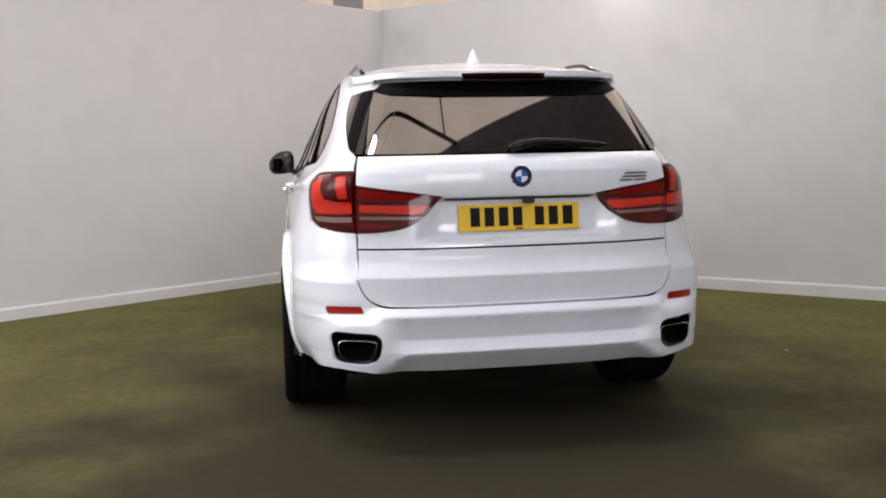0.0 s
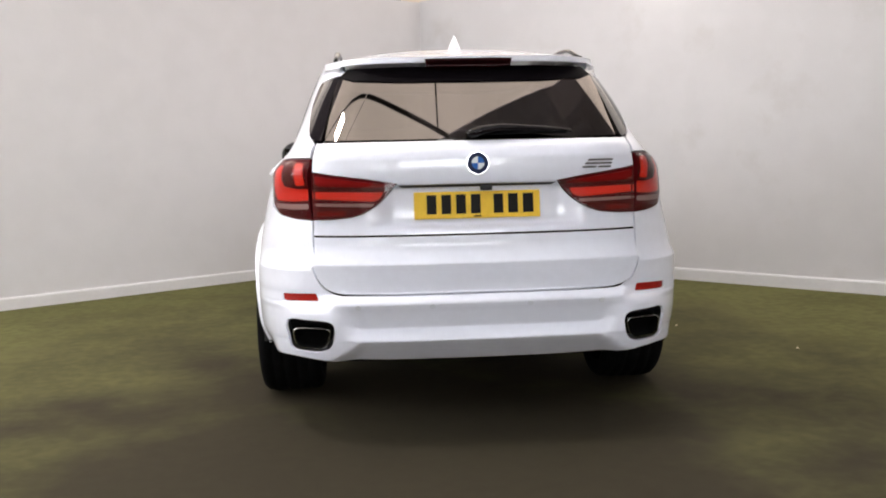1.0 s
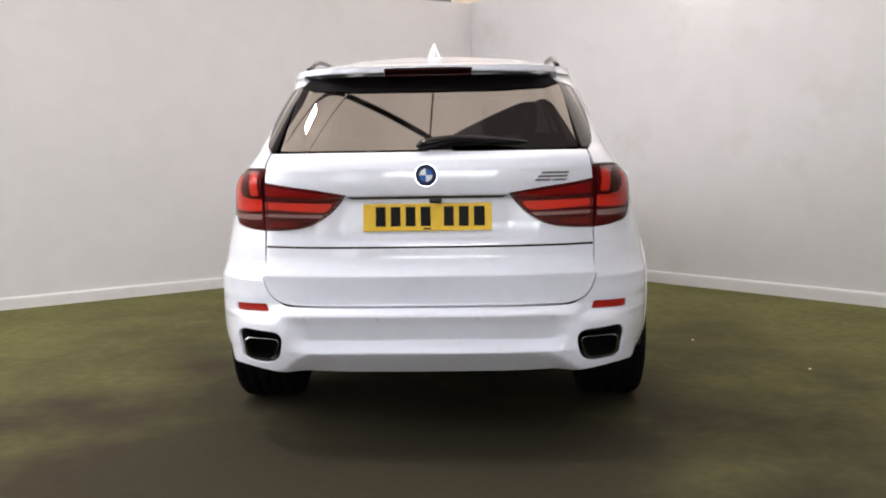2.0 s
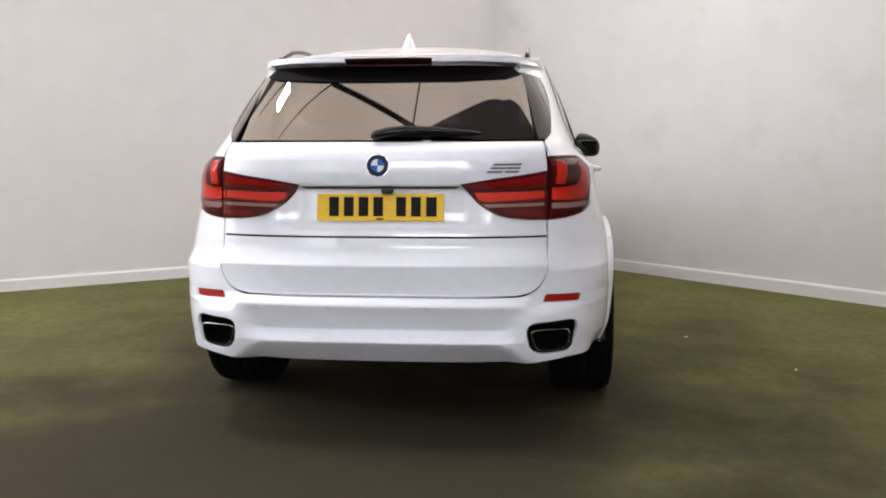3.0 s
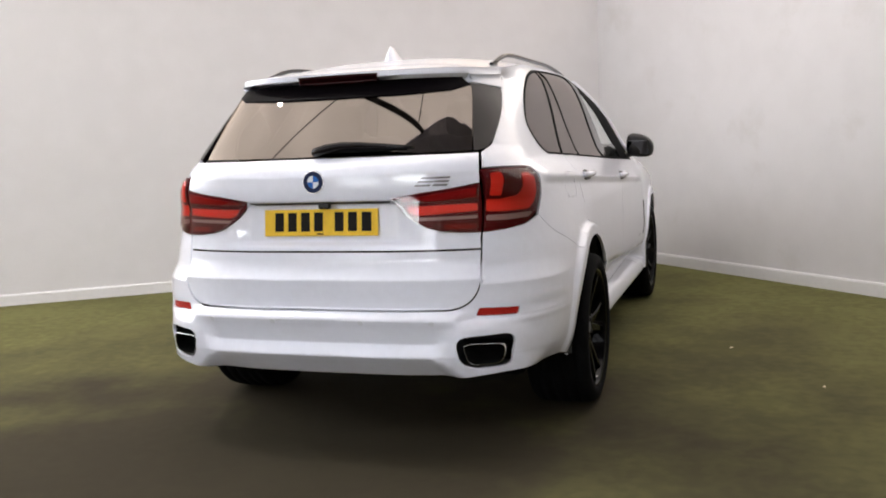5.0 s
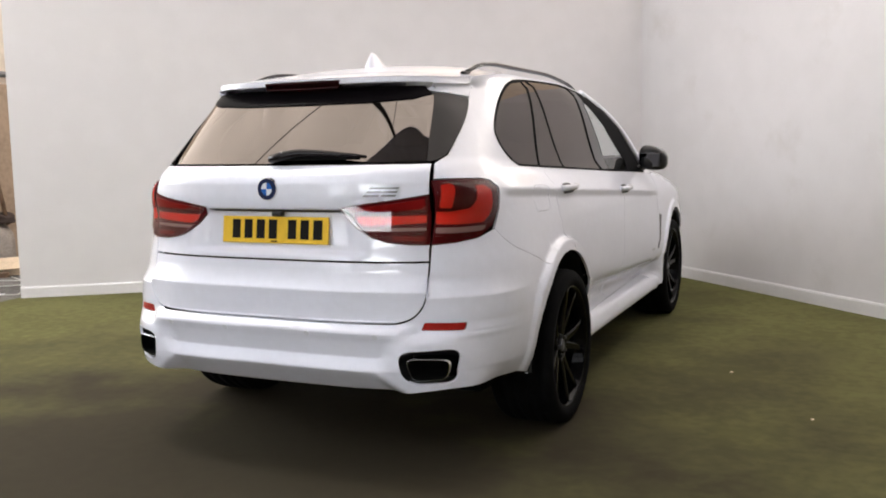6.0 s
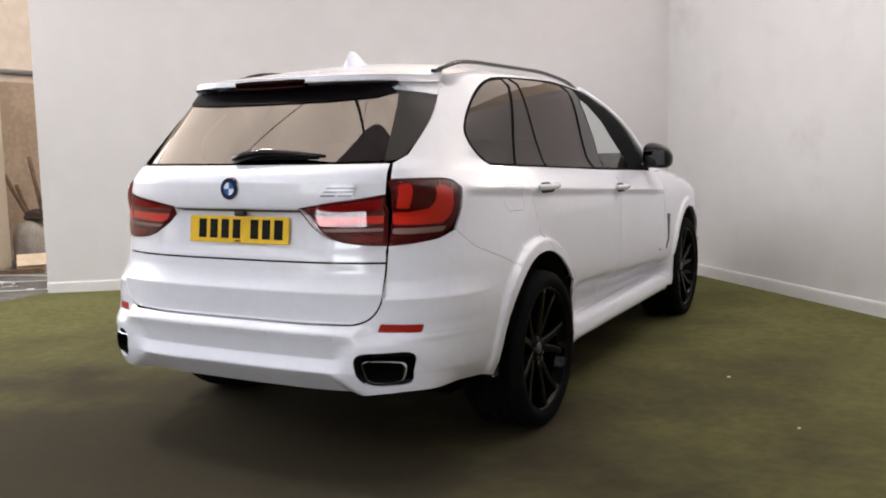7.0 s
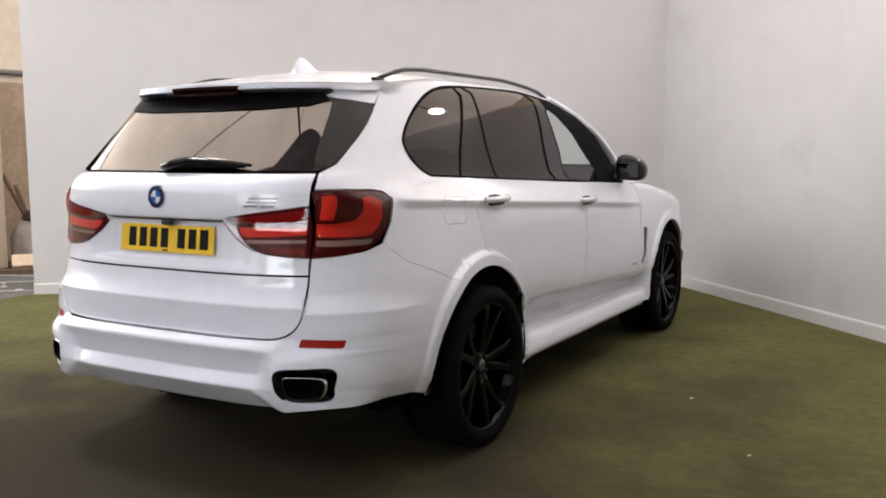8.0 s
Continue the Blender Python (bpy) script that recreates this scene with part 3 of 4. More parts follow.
def pane_normal(a, z):
    """Side panes are flatter than the skin round them."""
    n = skin_normal(math.copysign(max(abs(a), side(1.45, 1.38)[0]), a), z)
    n.z -= .035
    return n.normalized()


# rear wings with the strip above the side windows
WIN = [(3.05, 1.125), (3.04, 1.20), (2.92, 1.395), (2.73, 1.525), (2.50, 1.590), (2.156, 1.593), (1.672, 1.591), (1.296, 1.583), (1.079, 1.563), (.921, 1.511), (.79, 1.437), (.722, 1.375), (.712, 1.345), (.722, 1.295), (.77, 1.240), (.828, 1.212)]


def softened(pts, times=2):
    """Cuts the corners of an open line, ends kept."""
    for _ in range(times):
        out = [pts[0]]
        for (a, b), (c, d) in zip(pts, pts[1:]):
            out += [(a * .75 + c * .25, b * .75 + d * .25), (a * .25 + c * .75, b * .25 + d * .75)]
        pts = out + [pts[-1]]
    return pts


WIN = WIN[:5] + softened(WIN[5:])
FLAP = rounded([(.785, 1.128), (.965, 1.123), (.960, 1.008), (.778, 1.012)], .035, 4)
REAR_DOOR_SEAM = [(1.070, 1.197), (1.058, 1.08), (1.057, .985), (1.080, .905), (1.118, .844), (1.165, .797)]
for s in (1, -1):
    wing = [rear(.682, 1.181), rear(.678, 1.205), rear(.664, 1.238), rear(.674, 1.251), rear(.690, 1.271), side(.391, 1.318), side(.481, 1.378), side(.571, 1.440), side(.661, 1.511), side(.697, 1.548), side(.730, 1.599)]
    wing += [side(y, 1.599) for y in (1.0, 1.5, 2.0, 2.25, 2.46)]
    wing += [side(y, z) for y, z in WIN[4:]] + [side(1.066, 1.198)]
    wing += [side(y - .0012, z) for y, z in REAR_DOOR_SEAM[:-1]] + [side(y, z) for y, z in arc(*HUBS[0], ARCH, 74, 122.6, 10)]
    wing += [side(y, z + .0012) for y, z in WING_SEAM] + [side(.432, 1.032), side(.452, 1.075), side(.478, 1.137), side(.452, 1.167), side(.40, 1.177), rear(.743, 1.181)]
    shaped("rear_wing", [(s * a, z) for a, z in wing], PAINT, car, step=.03, edge=.02, extra=flare_rings(HUBS[0], s) + crease_lines(.48, 1.05, s), holes=[[side(y, z) for y, z in FLAP]] if s == 1 else ())
    # doors
    door = [(y + .0012, z) for y, z in REAR_DOOR_SEAM] + arc(*HUBS[0], ARCH, 73.6, 5, 10) + [(1.492, .398), (2.225, .398), (2.235, .58), (2.30, .90), (2.335, 1.06), (2.3425, 1.135), (2.0, 1.151), (1.4, 1.184)]
    shaped("rear_door", [side(y, z, s) for y, z in door], PAINT, car, step=.035, rows=(.42, .44, .46, .48, .50, .515, .53, .545, .56), edge=.02, extra=flare_rings(HUBS[0], s) + crease_lines(1.08, 2.32, s))
    door = [(2.345, 1.135), (2.3375, 1.06), (2.3025, .90), (2.2375, .58), (2.2275, .398), (3.22, .398), (3.255, .58), (3.27, .85), (3.26, 1.03), (3.20, 1.095), (2.95, 1.110), (2.6, 1.126)]
    shaped("front_door", [side(y, z, s) for y, z in door], PAINT, car, step=.035, rows=(.42, .44, .46, .48, .50, .515, .53, .545, .56), extra=crease_lines(2.36, 3.25, s))
    fender = [(3.2225, .395), (3.2575, .58), (3.2725, .85), (3.2625, 1.03), (3.21, 1.095), (3.35, 1.095), (3.6, 1.07), (4.1, 1.01), (4.40, .95), (4.50, .60), (4.49, .34)] + arc(*HUBS[1], ARCH, 0, 184, 26) + [(3.50, .30), (3.30, .30)]
    shaped("front_wing", [side(y, z, s) for y, z in fender], PAINT, car, step=.04, edge=.02, extra=flare_rings(HUBS[1], s))
    vent = [(3.338, .806), (3.412, .800), (3.388, .70), (3.338, .575), (3.316, .572)]
    shaped("wing_vent", [side(y, z, s) for y, z in vent], BLACK_TRIM, car, "slim black vent behind the front wheel", off=.003, step=.02, edge=.01)
    shaped("wing_badge", [side(y, z, s) for y, z in [(3.13, .575), (3.20, .575), (3.20, .588), (3.13, .588)]], SATIN, car, "small silver bar", off=.002, step=.02)
    skirt = [(1.484, .275), (3.42, .275), (3.40, .34), (3.22, .397), (2.3, .3972), (1.53, .3972), (1.492, .3972), (1.492, .34)]
    shaped("side_skirt", [side(y, z, s) for y, z in skirt], PAINT, car, step=.03, rows=(.30, .33, .36))
    # bonnet side, bonnet and nose as one ring of contours
    for name, zs, start in (("bonnet", [1.099, 1.105, 1.11, 1.115, 1.12], 3.05), ("front_bumper", [.32 + .07 * i for i in range(10)] + [1.0, 1.04, 1.07, 1.094], 4.50)):
        vs, fs = [], []
        nu = 30
        for j, z in enumerate(zs):
            y0 = start if name == "bonnet" else min(start, curve(z, FRONT_Y) - curve(z, FRONT_L) * .25)
            a0, a1 = side(y0, z)[0], front_end(z)
            vs += [skin(s * (a0 + (a1 - a0) * i / nu), z) for i in range(nu + 1)]
        for j in range(len(zs) - 1):
            for i in range(nu):
                q = j * (nu + 1) + i
                fs.append((q, q + 1, q + nu + 2, q + nu + 1)[::s])
        mesh_object(name, vs, fs, PAINT, car)
    # side windows, dark pillars and trim
    glass = [
        ("quarter_window", GLASS_SIDE, [(1.048, 1.208)] + softened([(1.290, 1.570), (1.09, 1.553), (.927, 1.501), (.80, 1.430), (.735, 1.372), (.727, 1.345), (.736, 1.300), (.78, 1.249), (.832, 1.221)])),
        ("rear_door_fixed_window", GLASS_SIDE, [(1.058, 1.207), (1.378, 1.193), (1.383, 1.577), (1.300, 1.573)]),
        ("rear_door_window", GLASS_SIDE, [(1.390, 1.191), (2.035, 1.160), (2.115, 1.581), (1.75, 1.584), (1.396, 1.580)]),
        ("front_door_window", GLASS_CLEAR, [(2.235, 1.153), (2.62, 1.139), (2.69, 1.20), (2.55, 1.415), (2.42, 1.51), (2.33, 1.535), (2.29, 1.50), (2.258, 1.31)]),
    ]
    for name, m, pts in glass:
        shaped(name, [side(y, z, s) for y, z in pts], m, car, off=-.001, step=.05, thick=.003, edge=.04, normal=pane_normal)
    frame_holes = [[side(y, z, s) for y, z in pts] for _, _, pts in glass]
    trim = [(y, z) for y, z in WIN] + [(1.066, 1.199), (2.0, 1.153), (2.9, 1.114), (3.03, 1.109)]
    shaped("window_trim", [side(y, z, s) for y, z in trim], FRAME_BLACK, car, "black window frames and pillars", holes=frame_holes, off=.002, step=.05, thick=.006)
    cover = [(2.048, 1.160), (2.205, 1.154), (2.232, 1.31), (2.262, 1.50), (2.270, 1.575), (2.128, 1.579)]
    shaped("pillar_cover", [side(y, z, s) for y, z in cover], BLADE, car, "gloss black pillar cover between the doors", off=.005, step=.05, thick=.005)
    # fuel flap line on the right, door handles
    if s == 1:
        ring = [side(y, z) for y, z in FLAP]
        mid = (sum(a for a, z in ring) / len(ring), sum(z for a, z in ring) / len(ring))
        shaped("fuel_flap", [(mid[0] + (a - mid[0]) * .985, mid[1] + (z - mid[1]) * .978) for a, z in ring], PAINT, car, step=.03, edge=.015, extra=crease_lines(.78, .98, 1))
    for hy, hz in ((1.23, 1.098), (2.33, 1.040)):
        p = [skin(*side(hy + d, hz + .0 * d, s), o) for d, o in ((-.11, .002), (-.10, .014), (-.05, .024), (.0, .026), (.06, .024), (.10, .015), (.115, .002))]
        v, f = tube(p, .014, 10, 1.0)
        handle = mesh_object("door_handle", v, f, PAINT, car)
        # flat black patch paints the shade behind the handle; no real hollow
        cup_shade = [side(hy - .07, hz - .030, s), side(hy + .07, hz - .030, s), side(hy + .085, hz, s), side(hy + .05, hz + .02, s), side(hy - .05, hz + .02, s), side(hy - .085, hz, s)]
        shaped("handle_cup_shade", rounded(cup_shade, .02), BLACK_PLASTIC, handle, "flat black patch painted as the shade of the handle recess", off=.0015, step=.03, edge=.02, thick=.002)


# roof, with its spoiler over the rear window
def roof_place(x, y, off=0.0):
    l = curve(1.60, REAR_L)
    yc = curve(1.60, REAR_Y) + l
    fl = curve(1.60, FRONT_L)
    fy = curve(1.60, FRONT_Y) - fl
    e = 3.6
    d = abs(x / wide(y, 1.60)) ** e + max(0.0, (yc - y) / l) ** e + max(0.0, (y - fy) / fl) ** e
    d = min(1.0, d) ** (1 / e)
    return Vector((x, y, lift(y, 1.60) + .064 * (1 - d ** 2.4) + off))


def roof_normal(x, y):
    u = roof_place(x + .01, y) - roof_place(x - .01, y)
    v = roof_place(x, y + .01) - roof_place(x, y - .01)
    return u.cross(v).normalized()


edge_line = [contour(a, 1.60) for a in np.linspace(0, front_end(1.60), 60)]
back_half = [p for p in edge_line if p[1] < .70]
fore_half = [p for p in edge_line if p[1] > .715]
cut = back_half[-1][0] + .004
spoil = back_half + [(cut * .998, .705), (.45, .66), (.2, .645), (0, .642)]
spoil = spoil + [(-x, y) for x, y in reversed(spoil[1:-1])]
spoiler = shaped("spoiler", spoil, PAINT, car, place=roof_place, normal=roof_normal, step=.03, thick=.02)
top = [(0, .648), (.2, .651), (.45, .666), (cut * .998, .712)] + fore_half
top = top + [(-x, y) for x, y in reversed(top[1:-1])]
shaped("roof", top, PAINT, car, place=roof_place, normal=roof_normal, step=.05, thick=.02)
lip = [rear(0, 1.573), rear(.25, 1.573), rear(.50, 1.573), side(.60, 1.573), side(.70, 1.575), side(.705, 1.5995), side(.60, 1.5995), rear(.50, 1.5995), rear(.25, 1.5995), rear(0, 1.5995)]
shaped("spoiler_lip", mirrored(lip), PAINT, car, step=.012, thick=.03)
stop = [rear(0, 1.558), rear(.10, 1.558), rear(.184, 1.560), rear(.188, 1.590), rear(.10, 1.592), rear(0, 1.592)]


def under_lip(a, z, off=0.0):
    p = skin(a, 1.585, off)
    return Vector((p.x, p.y, p.z + z - 1.585))


shaped("brake_light", mirrored(stop), BRAKE_LENS, car, "dark red high brake light in the spoiler lip", off=.003, step=.02, thick=.03, place=under_lip)

# windscreen
vs, fs = [], []
zs = [1.125 + .0475 * i for i in range(11)]
for z in zs:
    a1 = front_end(z)
    a0 = a1 - curve(z, FRONT_L) * math.pi / 2 * .66
    vs += [skin(a0 + (a1 - a0) * i / 10, z) for i in range(11)] + [skin(-(a1 - (a1 - a0) * i / 10), z) for i in range(1, 11)]
for j in range(10):
    for i in range(20):
        q = j * 21 + i
        fs.append((q + 21, q + 22, q + 1, q))
mesh_object("windscreen", vs, fs, GLASS_SCREEN, car)
for s in (1, -1):
    foot = [skin(s * (front_end(z) - curve(z, FRONT_L) * math.pi / 2 * .66), z, -.004) for z in zs]
    v, f = tube(foot, .024, 10)
    mesh_object("windscreen_pillar", v, f, PAINT, car)

# black inner shell that shows in the panel gaps
vs, fs = [], []
zs = [.33, .37, .42, .47, .52, .57, .61, .64, .70, .77, .84, .91, .98, 1.04, 1.07, 1.12, 1.17, 1.215]
NU = 110
for z in zs:
    for i in range(NU + 1):
        a = -A0 - 3.4 + (2 * A0 + 6.8) * i / NU
        x, y = contour(a, z)
        vs.append(skin(a, z, -swell(x, y, z) - (.06 if y < .5 or z < .6 else .02)))
for j in range(len(zs) - 1):
    for i in range(NU):
        q = j * (NU + 1) + i
        p = sum((vs[k] for k in (q, q + 1, q + NU + 2, q + NU + 1)), Vector()) / 4
        if abs(p.x) > .6 and any(math.hypot(p.y - hy, p.z - hz) < ARCH + .07 for hy, hz in HUBS):
            continue
        if p.y < .4 and .52 < abs(p.x) < .86 and p.z < .56:
            continue
        fs.append((q, q + 1, q + NU + 2, q + NU + 1))
mesh_object("inner_shell", vs, fs, SHELL, car, "black inner body shell")
part("underbody", box_bm(1.46, 4.1, .22, pose(0, 2.62, .33), .05), SHELL, car, "dark underbody")
part("rear_valance", box_bm(1.15, .30, .10, pose(0, .36, .385), .03), SHELL, car, "black rear valance")

# wheel arch liners
for s in (1, -1):
    for hy, hz in HUBS:
        pr = [(ARCH + .004, .945 if hy < 2 else .895), (ARCH + .03, .75), (ARCH + .02, .55), (.10, .55)]
        vs, fs = [], []
        n = 30
        for i in range(n + 1):
            a = radians(-8 + 191 * i / n)
            vs += [(s * x, hy + r * math.cos(a), hz + r * math.sin(a)) for r, x in pr]
        for i in range(n):
            for j in range(3):
                q = i * 4 + j
                fs.append((q, q + 1, q + 5, q + 4))
        mesh_object("arch_liner", vs, fs, BLACK_PLASTIC, car, "black wheel arch liner")


# wheels: tyre with grooves, ten-spoke black alloy, disc
def wheel(width, outer):
    w = new("wheel")
    w.parent = car
    R, h = .362, width / 2
    tyre = [(.274, -h * .86), (.292, -h * .98), (.318, -h * 1.0), (.342, -h * .95), (.356, -h * .84)]
    for g in (-.55, -.2, .2, .55):
        tyre += [(R, h * (g - .07)), (R - .008, h * (g - .05)), (R - .008, h * (g + .05)), (R, h * (g + .07))]
    tyre += [(.356, h * .84), (.342, h * .95), (.318, h * 1.0), (.292, h * .98), (.274, h * .86)]
    v, f = lathe(tyre, 72)
    mesh_object("tyre", v, f, RUBBER, w)
    rimp = [(.280, h * .84), (.288, h * .90), (.282, h * .93), (.272, h * .86), (.262, h * .3), (.245, -h * .2), (.262, -h * .8), (.274, -h * .86)]
    v, f = lathe(rimp, 64, close=False)
    mesh_object("rim", v, f, RIM, w)
    for i in range(5):
        for d in (-1, 1):
            bm = bmesh.new()
            a0 = 2 * math.pi * i / 5
            rings = []
            for r, off, wd, x, t in ((.045, .010, .022, h * .62, .05), (.10, .020, .020, h * .66, .045), (.18, .040, .016, h * .74, .035), (.276, .076, .018, h * .84, .03)):
                cy, cz = r, d * off
                sec = [(x, cy, cz - wd), (x, cy, cz + wd), (x - t, cy, cz + wd * 1.3), (x - t, cy, cz - wd * 1.3)]
                rings.append([bm.verts.new((px, py * math.cos(a0) - pz * math.sin(a0), py * math.sin(a0) + pz * math.cos(a0))) for px, py, pz in sec])
            for a, b in zip(rings, rings[1:]):
                for q in range(4):
                    bm.faces.new((a[q], a[(q + 1) % 4], b[(q + 1) % 4], b[q]))
            bm.faces.new(rings[0])
            bm.faces.new(rings[-1][::-1])
            bmesh.ops.bevel(bm, geom=bm.edges[:], offset=.004, segments=2, affect="EDGES", profile=.5)
            part("spoke", bm, RIM, w, soft=True)
    v, f = lathe([(.001, h * .66), (.030, h * .66), (.034, h * .64), (.062, h * .62), (.066, h * .50), (.066, h * .1), (.001, h * .1)], 32, close=False)
    mesh_object("hub", v, f, RIM, w)
    v, f = lathe([(.001, h * .675), (.026, h * .675), (.029, h * .655)], 24, close=False)
    mesh_object("centre_cap", v, f, GUNMETAL, w, "dark silver centre cap")
    for i in range(5):
        a = 2 * math.pi * (i + .5) / 5
        bm = bmesh.new()
        bmesh.ops.create_cone(bm, cap_ends=True, segments=6, radius1=.011, radius2=.010, depth=.02, matrix=Matrix.Translation((h * .625, .048 * math.cos(a), .048 * math.sin(a))) @ pose(0, 0, 0, 0, 90, 0))
        part("wheel_bolt", bm, STEEL, w)
    v, f = lathe([(.07, h * .02), (.185, h * .02), (.185, -h * .16), (.07, -h * .16)], 48)
    mesh_object("brake_disc", v, f, STEEL, w, "bare steel brake disc", soft=False)
    return w


first = wheel(.300, .93)
first.matrix_basis = pose(.845, *HUBS[0])
for s, (hy, hz), turn in ((-1, HUBS[0], 31), (1, HUBS[1], 17), (-1, HUBS[1], 50)):
    copy_thing(first, pose(s * (.845 if hy < 2 else .785), hy, hz, 0, 0, 0 if s > 0 else 180) @ pose(0, 0, 0, turn, 0, 0))

# roof rails, aerial fin
for s in (1, -1):
    pts = []
    for i in range(25):
        t = i / 24
        y = .745 + 1.97 * t
        h = .031 * smooth(-.02, .13, t) * smooth(1.02, .84, t)
        p = roof_place(s * (.580 - .02 * t), y)
        pts.append((p.x, p.y, p.z + h + .002))
    v, f = tube(pts, lambda t: .0125 - .005 * (smooth(.06, 0, t) + smooth(.94, 1, t)), 10, .85)
    rail = mesh_object("roof_rail", v, f, RAIL, car, "gloss black roof rail")
    for y, t in ((.775, 0), (2.66, 1)):
        p = roof_place(s * (.580 - .02 * t), y)
        part("rail_foot", box_bm(.022, .08, .016, Matrix.Translation(p + Vector((0, 0, .003))), .007), RAIL, rail, soft=True)
bm = bmesh.new()
prev = None
for t in np.linspace(0, 1, 11):
    y = .93 + .19 * t
    h = .069 * smooth(-.12, .2, t) * smooth(1.10, .28, t) + .004
    wd = .037 * (1 - .55 * t) * (.55 + .45 * smooth(0, .2, t))
    zb = roof_place(0, y).z - .004
    ring = [bm.verts.new((wd * math.cos(a) * (1 - .72 * max(0, math.sin(a))), y, zb + h * max(0, math.sin(a)))) for a in np.linspace(0, math.pi, 9)]
    if prev:
        for i in range(8):
            bm.faces.new((prev[i], prev[i + 1], ring[i + 1], ring[i]))
    else:
        bm.faces.new(ring)
    prev = ring
bm.faces.new(prev)
part("aerial_fin", bm, PAINT, car, "white shark-fin aerial", soft=True)

# door mirrors
for s in (1, -1):
    bm = bmesh.new()
    bmesh.ops.create_uvsphere(bm, u_segments=28, v_segments=16, radius=1)
    for v in bm.verts:
        x, y, z = v.co
        k = (abs(x) ** 3 + abs(y) ** 3 + abs(z) ** 3) ** (-1 / 3)
        x, y, z = x * k, y * k, z * k
        y = y * .085 if y > 0 else y * .055
        z = z * (.086 * (1 - .16 * x - .26 * max(0, x) ** 2) if z > 0 else .070) - .006 * x
        v.co = (s * (.970 + x * .088), 2.985 + y + x * .02, 1.193 + z)
    mirror = part("door_mirror", bm, BLACK_TRIM, car, "gloss black door mirror", soft=True)
    bm = box_bm(.140, .006, .092, pose(s * .962, 2.930, 1.190, 12, 0, 0), .002)
    bmesh.ops.bevel(bm, geom=[e for e in bm.edges if abs(e.verts[0].co.y - e.verts[1].co.y) > .004], offset=.03, segments=4, affect="EDGES", profile=.5)
    part("mirror_glass", bm, MIRROR, mirror, "dark mirror glass")
    v, f = tube([(s * .83, 2.95, 1.130), (s * .88, 2.96, 1.140), (s * .95, 2.98, 1.152)], .026, 10, .7)
    mesh_object("mirror_foot", v, f, BLACK_TRIM, mirror)

# plate with plain bars where the characters stand
pl = part("number_plate", box_bm(.520, .006, .111, pose(0, .098, .975, -7, 0, 0), .0025), PLATE, car, "yellow rear number plate")
x = -.214
for wd in (.050, .050, .050, .050, -.033, .050, .050, .054):
    if wd > 0:
        part("character_bar", box_bm(wd * .80, .003, .079, pose(0, .098, .975, -7, 0, 0) @ pose(x + wd * .5, -.004, .003), .0008), INK, pl, "black bar")
        x += wd + .0107
    else:
        x -= wd
part("maker_line", box_bm(.03, .002, .006, pose(0, .098, .975, -7, 0, 0) @ pose(0, -.0038, -.047)), INK, pl)

# round badge, model bars, camera, wiper
c = skin(*rear(0, 1.145))
nrm = skin_normal(*rear(0, 1.145))
m = Matrix.Translation(c + nrm * .003) @ nrm.to_track_quat("Z", "Y").to_matrix().to_4x4()
bm = bmesh.new()
bmesh.ops.create_cone(bm, cap_ends=True, segments=48, radius1=.0475, radius2=.0455, depth=.009, matrix=m)
badge = part("badge", bm, CHROME, car, "round enamel badge with a silver rim")
bm = bmesh.new()
bmesh.ops.create_cone(bm, cap_ends=True, segments=48, radius1=.0440, radius2=.0435, depth=.003, matrix=m @ pose(0, 0, .005))
part("badge_ring", bm, NAVY, badge, "dark blue ring")
for q, mat in ((0, BLUE), (1, ENAMEL), (2, BLUE), (3, ENAMEL)):
    pts = [Vector((0, 0, .0072))] + [Vector((.026 * math.cos(radians(90 * q + 9 * i)), .026 * math.sin(radians(90 * q + 9 * i)), .0072)) for i in range(11)]
    mesh_object("badge_quarter", [m @ p for p in pts], [(0, i, i + 1) for i in range(1, 11)], mat, badge, soft=False)
for x0, x1, lean in ((.432, .492, .03), (.502, .556, .012)):
    for z0, z1 in ((1.115, 1.1225), (1.1295, 1.137), (1.144, 1.1515)):
        k = (z0 - 1.116) * lean / .034
        bar = [rear(x0 + k, z0), rear(x1 + k, z0), rear(x1 + k + .006, z1), rear(x0 + k + .006, z1)]
        shaped("model_bar", bar, GUNMETAL, car, "dark silver bar on the tailgate", off=.006, step=.02, edge=.01, thick=.004)
# handle strip, its black doubling as the shadow line under the ledge
shaped("gate_handle", [rear(x, z) for x, z in ((-.31, 1.049), (.31, 1.049), (.325, 1.060), (-.325, 1.060))], BLACK_PLASTIC, car, "slim black handle strip that also draws the shade line under the ledge", off=.002, step=.02, edge=.015, thick=.004)
part("reversing_camera", box_bm(.05, .03, .022, pose(.035, .075, 1.044), .008), BLACK_PLASTIC, car, "dark reversing camera under the ledge", soft=True)
arm = [skin(*rear(x, z), o) for x, z, o in ((-.035, 1.262, .010), (-.02, 1.264, .024), (.03, 1.277, .032), (.10, 1.287, .031), (.18, 1.286, .027), (.28, 1.280, .021), (.36, 1.274, .016), (.405, 1.270, .012))]
v, f = tube(arm, lambda t: .012 + .019 * smooth(0, .2, t) - .024 * t, 12, .85)
wiper = mesh_object("rear_wiper", v, f, BLADE, car, "black rear wiper")
v, f = tube([skin(*rear(x, 1.262 + .004 * math.sin(x * 6)), .012) for x in (.02, .12, .22, .32, .38)], .007, 8)
mesh_object("wiper_blade", v, f, RUBBER, wiper, "rubber wiper blade")
